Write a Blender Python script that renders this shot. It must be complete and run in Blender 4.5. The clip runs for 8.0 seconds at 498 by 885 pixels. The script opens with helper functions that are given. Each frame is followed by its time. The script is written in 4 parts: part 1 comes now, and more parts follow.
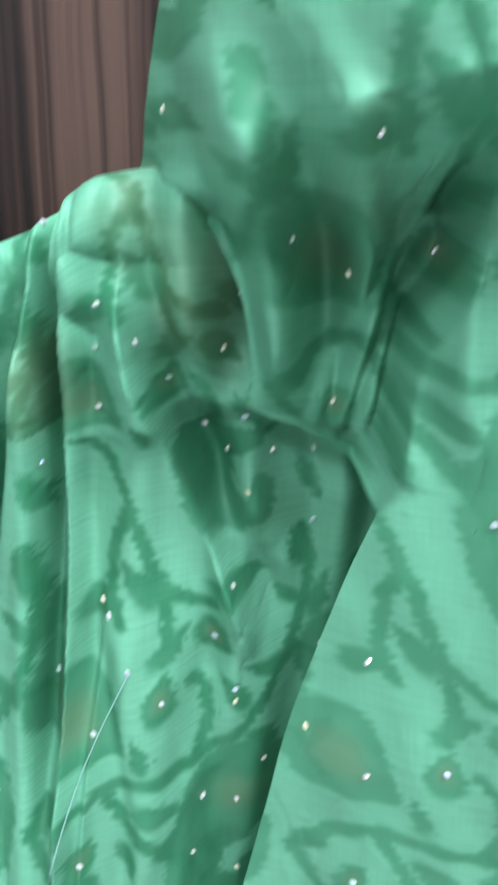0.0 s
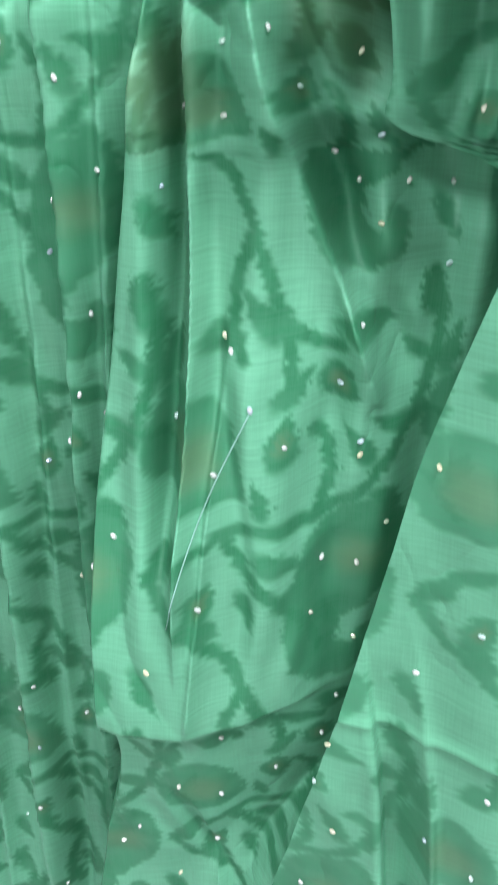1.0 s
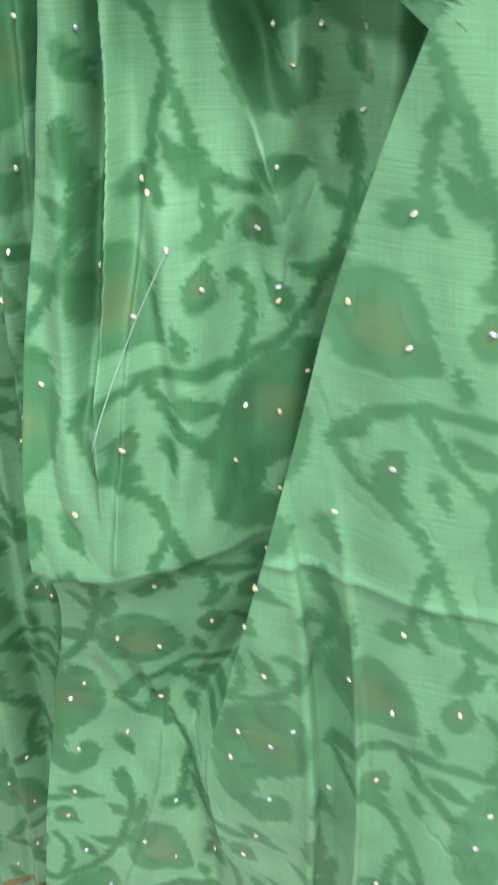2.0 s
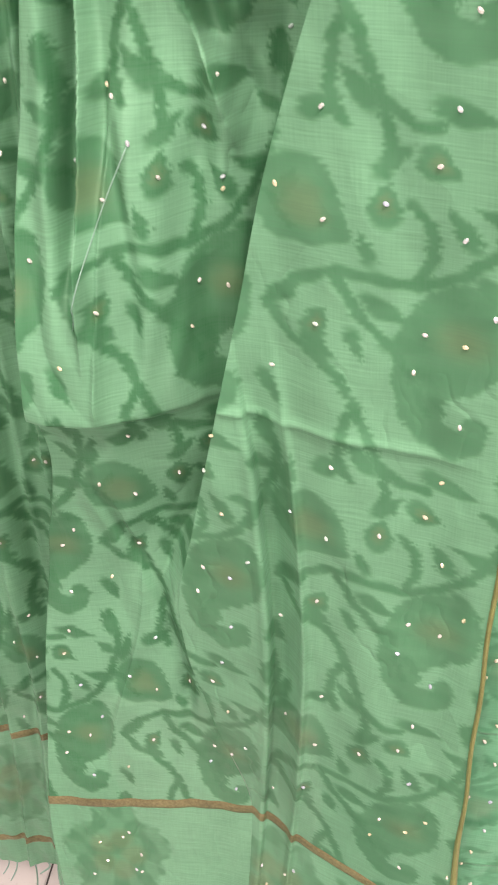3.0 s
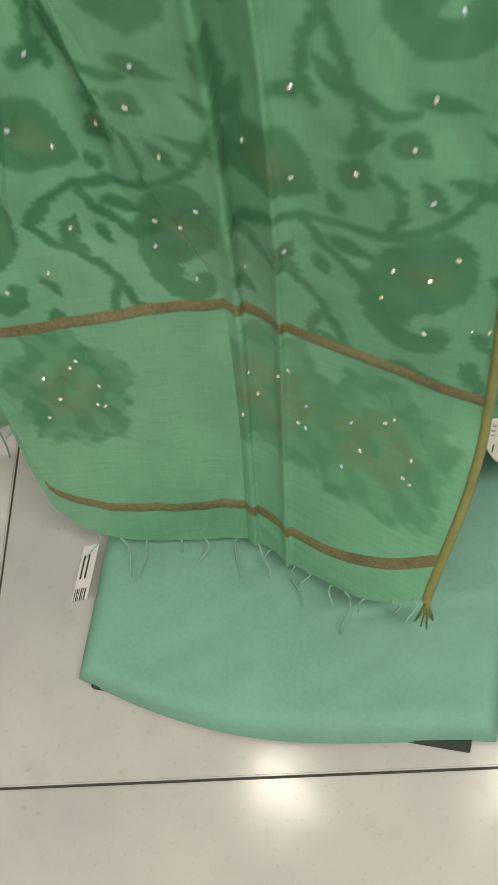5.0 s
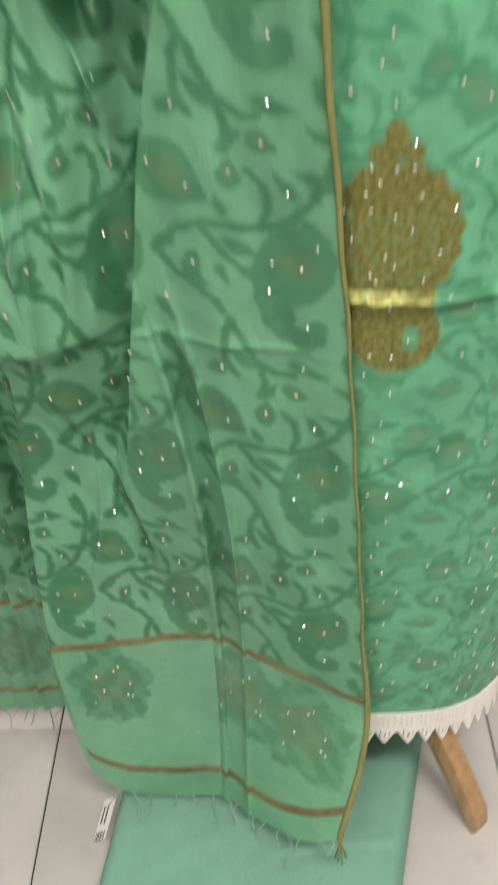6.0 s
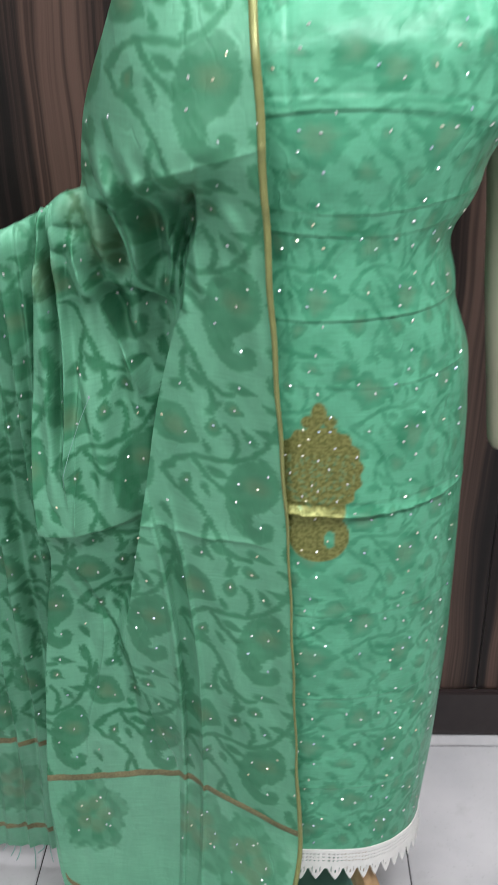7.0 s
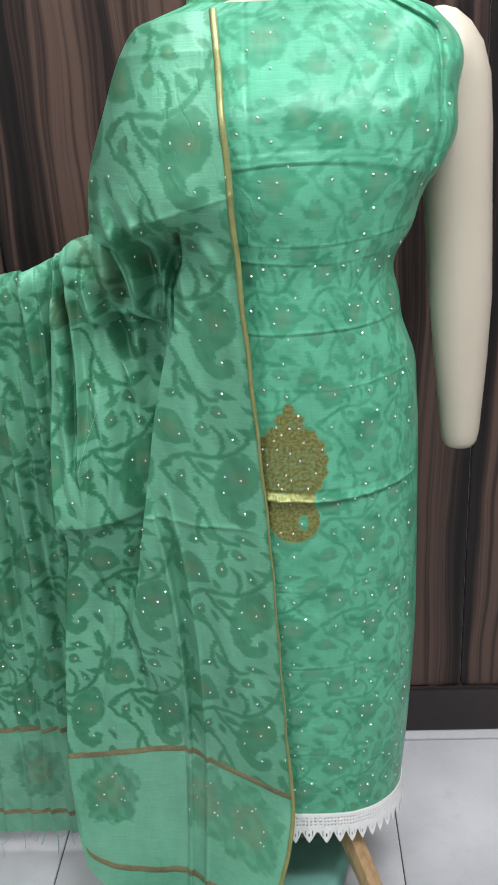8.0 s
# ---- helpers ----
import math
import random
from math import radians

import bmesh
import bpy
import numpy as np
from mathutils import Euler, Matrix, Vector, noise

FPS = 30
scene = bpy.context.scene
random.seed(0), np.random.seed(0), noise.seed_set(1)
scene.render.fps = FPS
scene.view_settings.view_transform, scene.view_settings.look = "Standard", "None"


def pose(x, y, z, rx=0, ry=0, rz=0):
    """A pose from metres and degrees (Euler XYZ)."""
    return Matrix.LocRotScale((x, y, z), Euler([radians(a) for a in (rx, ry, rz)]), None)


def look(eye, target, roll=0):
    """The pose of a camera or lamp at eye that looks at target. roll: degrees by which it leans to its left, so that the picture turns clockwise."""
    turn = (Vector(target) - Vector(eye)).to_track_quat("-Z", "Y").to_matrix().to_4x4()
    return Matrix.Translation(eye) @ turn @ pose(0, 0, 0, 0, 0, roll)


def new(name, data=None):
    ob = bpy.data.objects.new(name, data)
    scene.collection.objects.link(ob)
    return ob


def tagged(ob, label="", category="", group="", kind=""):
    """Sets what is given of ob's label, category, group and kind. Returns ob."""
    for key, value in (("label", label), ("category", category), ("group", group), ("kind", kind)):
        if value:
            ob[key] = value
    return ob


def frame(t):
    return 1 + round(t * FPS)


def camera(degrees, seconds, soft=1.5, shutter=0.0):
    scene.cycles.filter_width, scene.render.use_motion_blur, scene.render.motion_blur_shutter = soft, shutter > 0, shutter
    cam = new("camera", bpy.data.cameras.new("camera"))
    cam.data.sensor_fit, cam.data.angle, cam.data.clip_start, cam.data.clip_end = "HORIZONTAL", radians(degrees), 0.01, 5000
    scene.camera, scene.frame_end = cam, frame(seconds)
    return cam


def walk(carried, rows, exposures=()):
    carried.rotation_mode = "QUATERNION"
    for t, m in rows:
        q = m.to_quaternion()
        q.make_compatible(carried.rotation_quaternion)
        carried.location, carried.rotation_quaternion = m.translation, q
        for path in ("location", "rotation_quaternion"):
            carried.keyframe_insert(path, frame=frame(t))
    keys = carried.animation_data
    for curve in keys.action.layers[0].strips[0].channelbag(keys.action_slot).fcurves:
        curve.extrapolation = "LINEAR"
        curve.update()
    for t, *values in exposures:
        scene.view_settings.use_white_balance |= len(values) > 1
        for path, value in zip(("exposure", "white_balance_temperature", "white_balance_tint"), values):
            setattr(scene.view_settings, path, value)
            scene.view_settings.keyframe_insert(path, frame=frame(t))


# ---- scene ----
cam = camera(31.2, 8.0, soft=1.0, shutter=0.5)
PATH = [
    (0, (-0.054, 0.016, 1.115), (-0.084, 1.893, 0.425), 1.7),
    (0.5, (-0.067, 0.017, 1.071), (-0.22, 1.844, 0.272), 0.8),
    (1, (-0.071, 0.011, 1.037), (-0.278, 1.788, 0.142), 0.5),
    (1.5, (-0.06, 0.001, 1.012), (-0.253, 1.757, 0.074), 0.6),
    (1.7, (-0.051, -0.002, 0.999), (-0.224, 1.746, 0.043), 0.7),
    (2.8, (-0.003, -0.113, 1.003), (-0.182, 1.573, -0.058), -0.3),
    (3, (0.004, -0.126, 1.0), (-0.173, 1.555, -0.069), -0.3),
    (3.3, (0.008, -0.12, 0.982), (-0.155, 1.541, -0.121), -0.3),
    (3.5, (0.0, -0.109, 0.947), (-0.16, 1.466, -0.275), -1.4),
    (4, (-0.006, -0.043, 0.771), (-0.205, 1.173, -0.804), -8.8),
    (4.2, (-0.004, -0.032, 0.712), (-0.169, 1.135, -0.904), -8.6),
    (5.3, (0.03, -0.03, 0.845), (-0.131, 1.006, -0.858), -12.1),
    (5.5, (0.065, -0.101, 0.932), (-0.094, 1.069, -0.682), -11.2),
    (6, (0.064, -0.257, 1.108), (-0.049, 1.27, -0.179), -6.0),
    (6.5, (0.078, -0.42, 1.219), (-0.005, 1.259, 0.136), -2.0),
    (7, (0.1, -0.528, 1.269), (0.023, 1.256, 0.368), -1.4),
    (7.5, (0.147, -0.64, 1.284), (0.044, 1.188, 0.48), -1.8),
    (8, (0.147, -0.72, 1.28), (0.036, 1.118, 0.499), -3.4),
]
EXPOSURES = [
    (0.0, 0.52, 5600, 12),
    (0.5, 0.57, 5480, 9),
    (1.0, 0.50, 5850, 10),
    (1.5, 0.42, 6450, 10),
    (2.8, 0.46, 7700, 30),
    (3.0, 0.47, 7700, 30),
    (3.5, 0.39, 7500, 31),
    (4.0, -0.26, 7500, 11),
    (5.5, -0.34, 7500, 9),
    (6.0, -0.12, 7300, 16),
    (6.5, 0.20, 6750, 22),
    (7.0, -0.19, 6080, 15),
    (7.5, -0.20, 5980, 13),
    (8.0, -0.17, 5920, 13),
]
walk(cam, [(t, look(eye, target, roll)) for t, eye, target, roll in PATH], EXPOSURES)

# ---------------------------------------------------------------- light
world = bpy.data.worlds.new("shop_ambient")
scene.world = world
world.use_nodes = True
world.node_tree.nodes["Background"].inputs[0].default_value = (0.8, 0.9, 1.0, 1)
world.node_tree.nodes["Background"].inputs[1].default_value = 0.03


def area_lamp(name, eye, target, sx, sy, watts, colour):
    data = bpy.data.lights.new(name, "AREA")
    data.shape, data.size, data.size_y, data.energy, data.color = "RECTANGLE", sx, sy, watts, colour
    ob = new(name, data)
    ob.matrix_world = look(eye, target)
    return ob


# two rows of ceiling panels: one over the aisle behind the camera, one close to the panelled wall
# the second (left) panel is an unseen fill, added to brighten the left drapes
LAMPS = [((0.75, -0.70, 2.66), 1.2, 0.3, 54), ((-0.8, -1.3, 2.66), 1.2, 0.3, 34), ((0.30, 0.63, 2.66), 1.2, 0.2, 27)]
for eye, sx, sy, watts in LAMPS:
    area_lamp("ceiling_lamp", eye, (eye[0], eye[1], 0), sx, sy, watts, (1.0, 0.97, 0.93))


# ---------------------------------------------------------------- materials
def material(name):
    m = bpy.data.materials.new(name)
    m.use_nodes = True
    nt = m.node_tree
    nt.nodes.clear()
    out = nt.nodes.new("ShaderNodeOutputMaterial")
    return m, nt, out


def node(nt, kind, links=(), **values):
    n = nt.nodes.new(kind)
    for key, value in values.items():
        if key.startswith("i_"):
            n.inputs[key[2:].replace("_", " ")].default_value = value
        elif key == "props":
            for k, v in value.items():
                setattr(n, k, v)
    for socket, source in links:
        nt.links.new(source, n.inputs[socket])
    return n


def ramp(nt, fac, stops):
    n = nt.nodes.new("ShaderNodeValToRGB")
    el = n.color_ramp.elements
    while len(el) < len(stops):
        el.new(0.5)
    for e, (p, c) in zip(el, stops):
        e.position = p
        e.color = c if len(c) == 4 else (*c, 1)
    nt.links.new(fac, n.inputs[0])
    return n


def mixc(nt, fac, a, b, blend="MIX"):
    n = nt.nodes.new("ShaderNodeMix")
    n.data_type, n.blend_type = "RGBA", blend
    for sock, v in ((n.inputs[0], fac), (n.inputs[6], a), (n.inputs[7], b)):
        if isinstance(v, (int, float)):
            sock.default_value = v
        elif isinstance(v, tuple):
            sock.default_value = (*v, 1) if len(v) == 3 else v
        else:
            nt.links.new(v, sock)
    return n.outputs[2]


def maths(nt, op, a, b=0.0, c=None):
    n = nt.nodes.new("ShaderNodeMath")
    n.operation = op
    for i, v in enumerate((a, b, c)):
        if v is None:
            continue
        if isinstance(v, (int, float)):
            n.inputs[i].default_value = v
        else:
            nt.links.new(v, n.inputs[i])
    return n.outputs[0]


def scaled(nt, vec, s):
    n = nt.nodes.new("ShaderNodeMapping")
    n.inputs["Scale"].default_value = s
    nt.links.new(vec, n.inputs["Vector"])
    return n.outputs[0]


def noise_tex(nt, vec, scale, detail=3.0, rough=0.55):
    n = nt.nodes.new("ShaderNodeTexNoise")
    n.inputs["Scale"].default_value, n.inputs["Detail"].default_value, n.inputs["Roughness"].default_value = scale, detail, rough
    nt.links.new(vec, n.inputs["Vector"])
    return n.outputs["Fac"]


def bump(nt, height, strength, distance):
    n = nt.nodes.new("ShaderNodeBump")
    n.inputs["Strength"].default_value, n.inputs["Distance"].default_value = strength, distance
    nt.links.new(height, n.inputs["Height"])
    return n.outputs[0]


def printed_cloth(name, light, dark, brown, clear, through_light, rough, gloss, crinkle):
    """Sheer woven silk with a block print held in the point colours 'print' (r: dark green, g: brown, b: gold)."""
    m, nt, out = material(name)
    pr = node(nt, "ShaderNodeAttribute", props={"attribute_name": "print"})
    cl = node(nt, "ShaderNodeAttribute", props={"attribute_name": "cloth"}).outputs["Vector"]
    sep = node(nt, "ShaderNodeSeparateColor", [(0, pr.outputs["Color"])])
    slub = noise_tex(nt, scaled(nt, cl, (30, 900, 1)), 1.0, 3)
    warp = noise_tex(nt, scaled(nt, cl, (1100, 40, 1)), 1.0, 2)
    blot = noise_tex(nt, scaled(nt, cl, (14, 14, 1)), 1.0, 4)
    rag = maths(nt, "ADD", maths(nt, "MULTIPLY", maths(nt, "SUBTRACT", slub, 0.5), 0.55), maths(nt, "MULTIPLY", maths(nt, "SUBTRACT", warp, 0.5), 0.35))
    d = maths(nt, "ADD", sep.outputs[0], maths(nt, "MULTIPLY", rag, maths(nt, "MULTIPLY", sep.outputs[0], 1.3)))
    base = mixc(nt, ramp(nt, blot, [(0.3, (0, 0, 0)), (0.7, (1, 1, 1))]).outputs[0], light, tuple(0.80 * c for c in light))
    col = mixc(nt, maths(nt, "MINIMUM", maths(nt, "MAXIMUM", d, 0.0), 1.0), base, dark)
    col = mixc(nt, maths(nt, "MULTIPLY", sep.outputs[1], 0.5), col, brown)
    streak = maths(nt, "ADD", 0.62, maths(nt, "MULTIPLY", maths(nt, "ADD", maths(nt, "MULTIPLY", slub, 1.4), maths(nt, "MULTIPLY", warp, 0.6)), 0.38))
    col = mixc(nt, 1.0, col, node(nt, "ShaderNodeCombineColor", [(0, streak), (1, streak), (2, streak)]).outputs[0], "MULTIPLY")
    fil = noise_tex(nt, scaled(nt, cl, (260, 260, 1)), 1.0, 2)
    gold = ramp(nt, fil, [(0.40, (0.150, 0.160, 0.045)), (0.60, (0.26, 0.262, 0.085))]).outputs[0]
    col = mixc(nt, sep.outputs[2], col, gold)
    soft_crease = noise_tex(nt, scaled(nt, cl, (17, 10, 1)), 1.0, 3, 0.55)
    ridge = maths(nt, "ABSOLUTE", maths(nt, "SUBTRACT", soft_crease, 0.5), 0.0)
    # thin crisp crinkles where two soft fields cross their middle value
    crk = noise_tex(nt, scaled(nt, cl, (34, 21, 1)), 1.0, 2, 0.5)
    thin = maths(nt, "MAXIMUM", maths(nt, "SUBTRACT", 0.05, maths(nt, "ABSOLUTE", maths(nt, "SUBTRACT", crk, 0.5))), 0.0)
    patch = ramp(nt, noise_tex(nt, scaled(nt, cl, (9, 6, 1)), 1.0, 2), [(0.45, (0, 0, 0)), (0.62, (1, 1, 1))]).outputs[0]
    thin = maths(nt, "MULTIPLY", maths(nt, "MULTIPLY", thin, patch), crinkle)
    weave = maths(nt, "MULTIPLY", maths(nt, "ADD", slub, warp), 0.011)
    nrm = bump(nt, maths(nt, "ADD", maths(nt, "ADD", weave, ridge), thin), 0.55, 0.011)
    p = node(nt, "ShaderNodeBsdfPrincipled", [("Base Color", col), ("Normal", nrm), ("Metallic", maths(nt, "MULTIPLY", sep.outputs[2], 0.40))])
    p.inputs["Roughness"].default_value = rough
    p.inputs["Specular IOR Level"].default_value = gloss
    p.inputs["Specular Tint"].default_value = (0.72, 1.0, 0.86, 1)
    tr = node(nt, "ShaderNodeBsdfTranslucent", [("Color", col)])
    mix = node(nt, "ShaderNodeMixShader", [(1, p.outputs[0]), (2, tr.outputs[0])], i_Fac=through_light)
    cleared = node(nt, "ShaderNodeBsdfTransparent")
    mix2 = node(nt, "ShaderNodeMixShader", [(1, mix.outputs[0]), (2, cleared.outputs[0])], i_Fac=clear)
    nt.links.new(mix2.outputs[0], out.inputs[0])
    return m


def plain(name, colour, rough=0.5, metal=0.0, spec=0.5, grain=0.0, grain_scale=200.0, bump_size=0.0):
    m, nt, out = material(name)
    co = node(nt, "ShaderNodeTexCoord").outputs["Object"]
    f = noise_tex(nt, co, grain_scale, 4)
    g = noise_tex(nt, co, grain_scale * 0.06, 3)
    both = maths(nt, "MULTIPLY", maths(nt, "ADD", f, g), 0.5)
    col = ramp(nt, both, [(0.3, tuple(c * (1 - grain) for c in colour)), (0.7, tuple(min(1, c * (1 + grain)) for c in colour))]).outputs[0]
    p = node(nt, "ShaderNodeBsdfPrincipled", [("Base Color", col)])
    p.inputs["Roughness"].default_value, p.inputs["Metallic"].default_value = rough, metal
    p.inputs["Specular IOR Level"].default_value = spec
    if bump_size:
        nt.links.new(bump(nt, f, 0.4, bump_size), p.inputs["Normal"])
    nt.links.new(p.outputs[0], out.inputs[0])
    return m


def dark_laminate():
    """Walnut laminate: long vertical figure, brown bands with near-black streaks."""
    m, nt, out = material("walnut_laminate")
    co = node(nt, "ShaderNodeTexCoord").outputs["Object"]
    wob = noise_tex(nt, scaled(nt, co, (3.0, 3.0, 0.9)), 1.0, 3)
    sep = node(nt, "ShaderNodeSeparateXYZ", [(0, co)])
    x = maths(nt, "ADD", sep.outputs[0], maths(nt, "MULTIPLY", wob, 0.10))
    flat = node(nt, "ShaderNodeCombineXYZ", [(0, x), (1, sep.outputs[1]), (2, sep.outputs[2])]).outputs[0]
    wide = noise_tex(nt, scaled(nt, flat, (12, 1, 0.22)), 1.0, 2, 0.5)
    fine = noise_tex(nt, scaled(nt, flat, (85, 1, 0.5)), 1.0, 4, 0.6)
    pore = noise_tex(nt, scaled(nt, flat, (700, 1, 9)), 1.0, 2)
    v = maths(nt, "ADD", maths(nt, "MULTIPLY", wide, 0.54), maths(nt, "MULTIPLY", fine, 0.46))
    col = ramp(nt, v, [(0.42, (0.004, 0.004, 0.004)), (0.47, (0.016, 0.0115, 0.010)), (0.51, (0.052, 0.032, 0.024)), (0.58, (0.118, 0.073, 0.055))]).outputs[0]
    col = mixc(nt, maths(nt, "MULTIPLY", pore, 0.35), col, (0.03, 0.02, 0.016))
    p = node(nt, "ShaderNodeBsdfPrincipled", [("Base Color", col), ("Normal", bump(nt, pore, 0.15, 0.0004))])
    p.inputs["Roughness"].default_value = 0.36
    p.inputs["Specular IOR Level"].default_value = 0.28
    nt.links.new(p.outputs[0], out.inputs[0])
    return m


def floor_tile():
    m, nt, out = material("vitrified_tile")
    co = node(nt, "ShaderNodeTexCoord").outputs["Object"]
    cloud = noise_tex(nt, co, 5.0, 5)
    speck = noise_tex(nt, co, 160.0, 2)
    stain = noise_tex(nt, co, 22.0, 4)
    col = ramp(nt, cloud, [(0.3, (0.41, 0.415, 0.415)), (0.7, (0.53, 0.53, 0.525))]).outputs[0]
    col = mixc(nt, maths(nt, "MULTIPLY", ramp(nt, stain, [(0.58, (0, 0, 0)), (0.72, (1, 1, 1))]).outputs[0], 0.25), col, (0.33, 0.32, 0.30))
    col = mixc(nt, maths(nt, "MULTIPLY", ramp(nt, speck, [(0.62, (0, 0, 0)), (0.75, (1, 1, 1))]).outputs[0], 0.3), col, (0.28, 0.27, 0.25))
    p = node(nt, "ShaderNodeBsdfPrincipled", [("Base Color", col)])
    rgh = ramp(nt, stain, [(0.3, (0.09, 0.09, 0.09)), (0.7, (0.20, 0.20, 0.20))]).outputs[0]
    nt.links.new(rgh, p.inputs["Roughness"])
    nt.links.new(p.outputs[0], out.inputs[0])
    return m


def pale_wood():
    m, nt, out = material("beech_wood")
    co = node(nt, "ShaderNodeTexCoord").outputs["Object"]
    g = noise_tex(nt, scaled(nt, co, (120, 120, 8)), 1.0, 4)
    col = ramp(nt, g, [(0.3, (0.31, 0.19, 0.085)), (0.7, (0.47, 0.31, 0.155))]).outputs[0]
    p = node(nt, "ShaderNodeBsdfPrincipled", [("Base Color", col)])
    p.inputs["Roughness"].default_value = 0.4
    nt.links.new(p.outputs[0], out.inputs[0])
    return m


LIGHT, DARK, BROWN = (0.195, 0.52, 0.325), (0.013, 0.155, 0.056), (0.25, 0.265, 0.145)
MAT_DUPATTA = printed_cloth("sheer_printed_silk", LIGHT, DARK, BROWN, 0.08, 0.22, 0.38, 0.31, 1.8)
MAT_KAMEEZ = printed_cloth("printed_silk", (0.130, 0.45, 0.268), (0.030, 0.205, 0.100), (0.21, 0.27, 0.17), 0.0, 0.06, 0.34, 0.36, 1.1)
MAT_ZARI = plain("zari_gold", (0.25, 0.265, 0.095), 0.38, 0.35, 0.5, 0.25, 900, 0.0004)
# strong grain: woven gold blocks, and glints painted in as lighter patches
MAT_ZARI_PALE = plain("zari_brown", (0.205, 0.185, 0.095), 0.36, 0.45, 0.5, 0.5, 420, 0.0004)
# coloured glints are painted as each stone's random base tint
MAT_STONE, _nt, _out = material("rhinestone")
_p = node(_nt, "ShaderNodeBsdfPrincipled", [("Base Color", ramp(_nt, node(_nt, "ShaderNodeObjectInfo").outputs["Random"], [(0.0, (0.95, 0.90, 0.62)), (0.3, (0.95, 0.95, 0.93)), (0.7, (0.95, 0.95, 0.95)), (0.85, (0.70, 0.78, 1.0)), (1.0, (0.75, 0.95, 0.85))]).outputs[0])], i_Roughness=0.12, i_Metallic=0.55)
_nt.links.new(_p.outputs[0], _out.inputs[0])
MAT_LACE = plain("white_lace", (0.80, 0.80, 0.76), 0.8, 0, 0.3, 0.06, 900, 0.0006)
MAT_SKIN = plain("mannequin_cream", (0.49, 0.44, 0.34), 0.38, 0, 0.5, 0.03, 40)
MAT_WOOD = pale_wood()
MAT_TEAL = plain("plain_teal_cotton", (0.165, 0.375, 0.30), 0.75, 0, 0.3, 0.10, 260, 0.0003)
# near-black, stands in for shade under the folded cotton
MAT_UNDER_SHADE = plain("painted_under_shade", (0.015, 0.03, 0.028), 0.7)
MAT_PAPER = plain("paper_tag", (0.78, 0.78, 0.80), 0.6, 0, 0.4, 0.03, 100)
MAT_INK = plain("tag_ink", (0.03, 0.03, 0.035), 0.6)
MAT_THREAD = plain("pale_thread", (0.22, 0.40, 0.34), 0.6, 0, 0.4, 0.1, 600)
MAT_WALNUT = dark_laminate()
MAT_SKIRT = plain("dark_skirting", (0.020, 0.013, 0.012), 0.4, 0, 0.5, 0.35, 60)
MAT_TILE = floor_tile()
MAT_GROUT = plain("dark_grout", (0.06, 0.06, 0.058), 0.9, 0, 0.2, 0.2, 300)
MAT_PAINT = plain("white_paint", (0.74, 0.74, 0.72), 0.7, 0, 0.3, 0.03, 60)
# tone of the unseen walls, chosen to limit bounced light
MAT_WALL = plain("grey_beige_paint", (0.60, 0.59, 0.57), 0.7, 0, 0.3, 0.05, 60)
MAT_DIFFUSER, _nt, _out = material("lamp_diffuser")
_nt.links.new(node(_nt, "ShaderNodeEmission", i_Strength=6.0).outputs[0], _out.inputs[0])


# ---------------------------------------------------------------- mesh helpers
def finish(name, me, mat, parent=None, label="", smooth=True):
    me.materials.append(mat)
    if smooth:
        me.polygons.foreach_set("use_smooth", [True] * len(me.polygons))
    ob = new(name, me)
    if parent is not None:
        ob.parent = parent
    if label:
        tagged(ob, label=label)
    return ob


def part(name, bm, mat, parent=None, label="", smooth=False):
    me = bpy.data.meshes.new(name)
    bm.to_mesh(me)
    bm.free()
    return finish(name, me, mat, parent, label, smooth)


def sheet(name, P, mat, parent=None, label="", print_=None, cloth=None, keep=None, closed=False):
    """A grid of points (rows, columns, 3) as one smooth mesh, with its print and cloth coordinates."""
    n, m = P.shape[:2]
    idx = np.arange(n * m).reshape(n, m)
    if closed:
        idx = np.concatenate([idx, idx[:, :1]], 1)
    q = np.stack([idx[:-1, :-1], idx[:-1, 1:], idx[1:, 1:], idx[1:, :-1]], -1)
    q = q[keep] if keep is not None else q.reshape(-1, 4)
    me = bpy.data.meshes.new(name)
    me.from_pydata(P.reshape(-1, 3).tolist(), [], q.reshape(-1, 4).tolist())
    if print_ is not None:
        a = me.color_attributes.new("print", "FLOAT_COLOR", "POINT")
        a.data.foreach_set("color", np.concatenate([print_.reshape(-1, 3), np.ones((n * m, 1))], 1).astype(np.float32).ravel())
    if cloth is not None:
        a = me.attributes.new("cloth", "FLOAT_VECTOR", "POINT")
        a.data.foreach_set("vector", np.concatenate([cloth.reshape(-1, 2), np.zeros((n * m, 1))], 1).astype(np.float32).ravel())
    return finish(name, me, mat, parent, label)


def box(bm, x0, x1, y0, y1, z0, z1, bevel=0.0):
    r = bmesh.ops.create_cube(bm, size=1)
    for v in r["verts"]:
        v.co = Vector(((x0 + x1) / 2 + v.co.x * (x1 - x0), (y0 + y1) / 2 + v.co.y * (y1 - y0), (z0 + z1) / 2 + v.co.z * (z1 - z0)))
    if bevel:
        bmesh.ops.bevel(bm, geom=list({e for v in r["verts"] for e in v.link_edges}), offset=bevel, segments=2, affect="EDGES")
    return bm


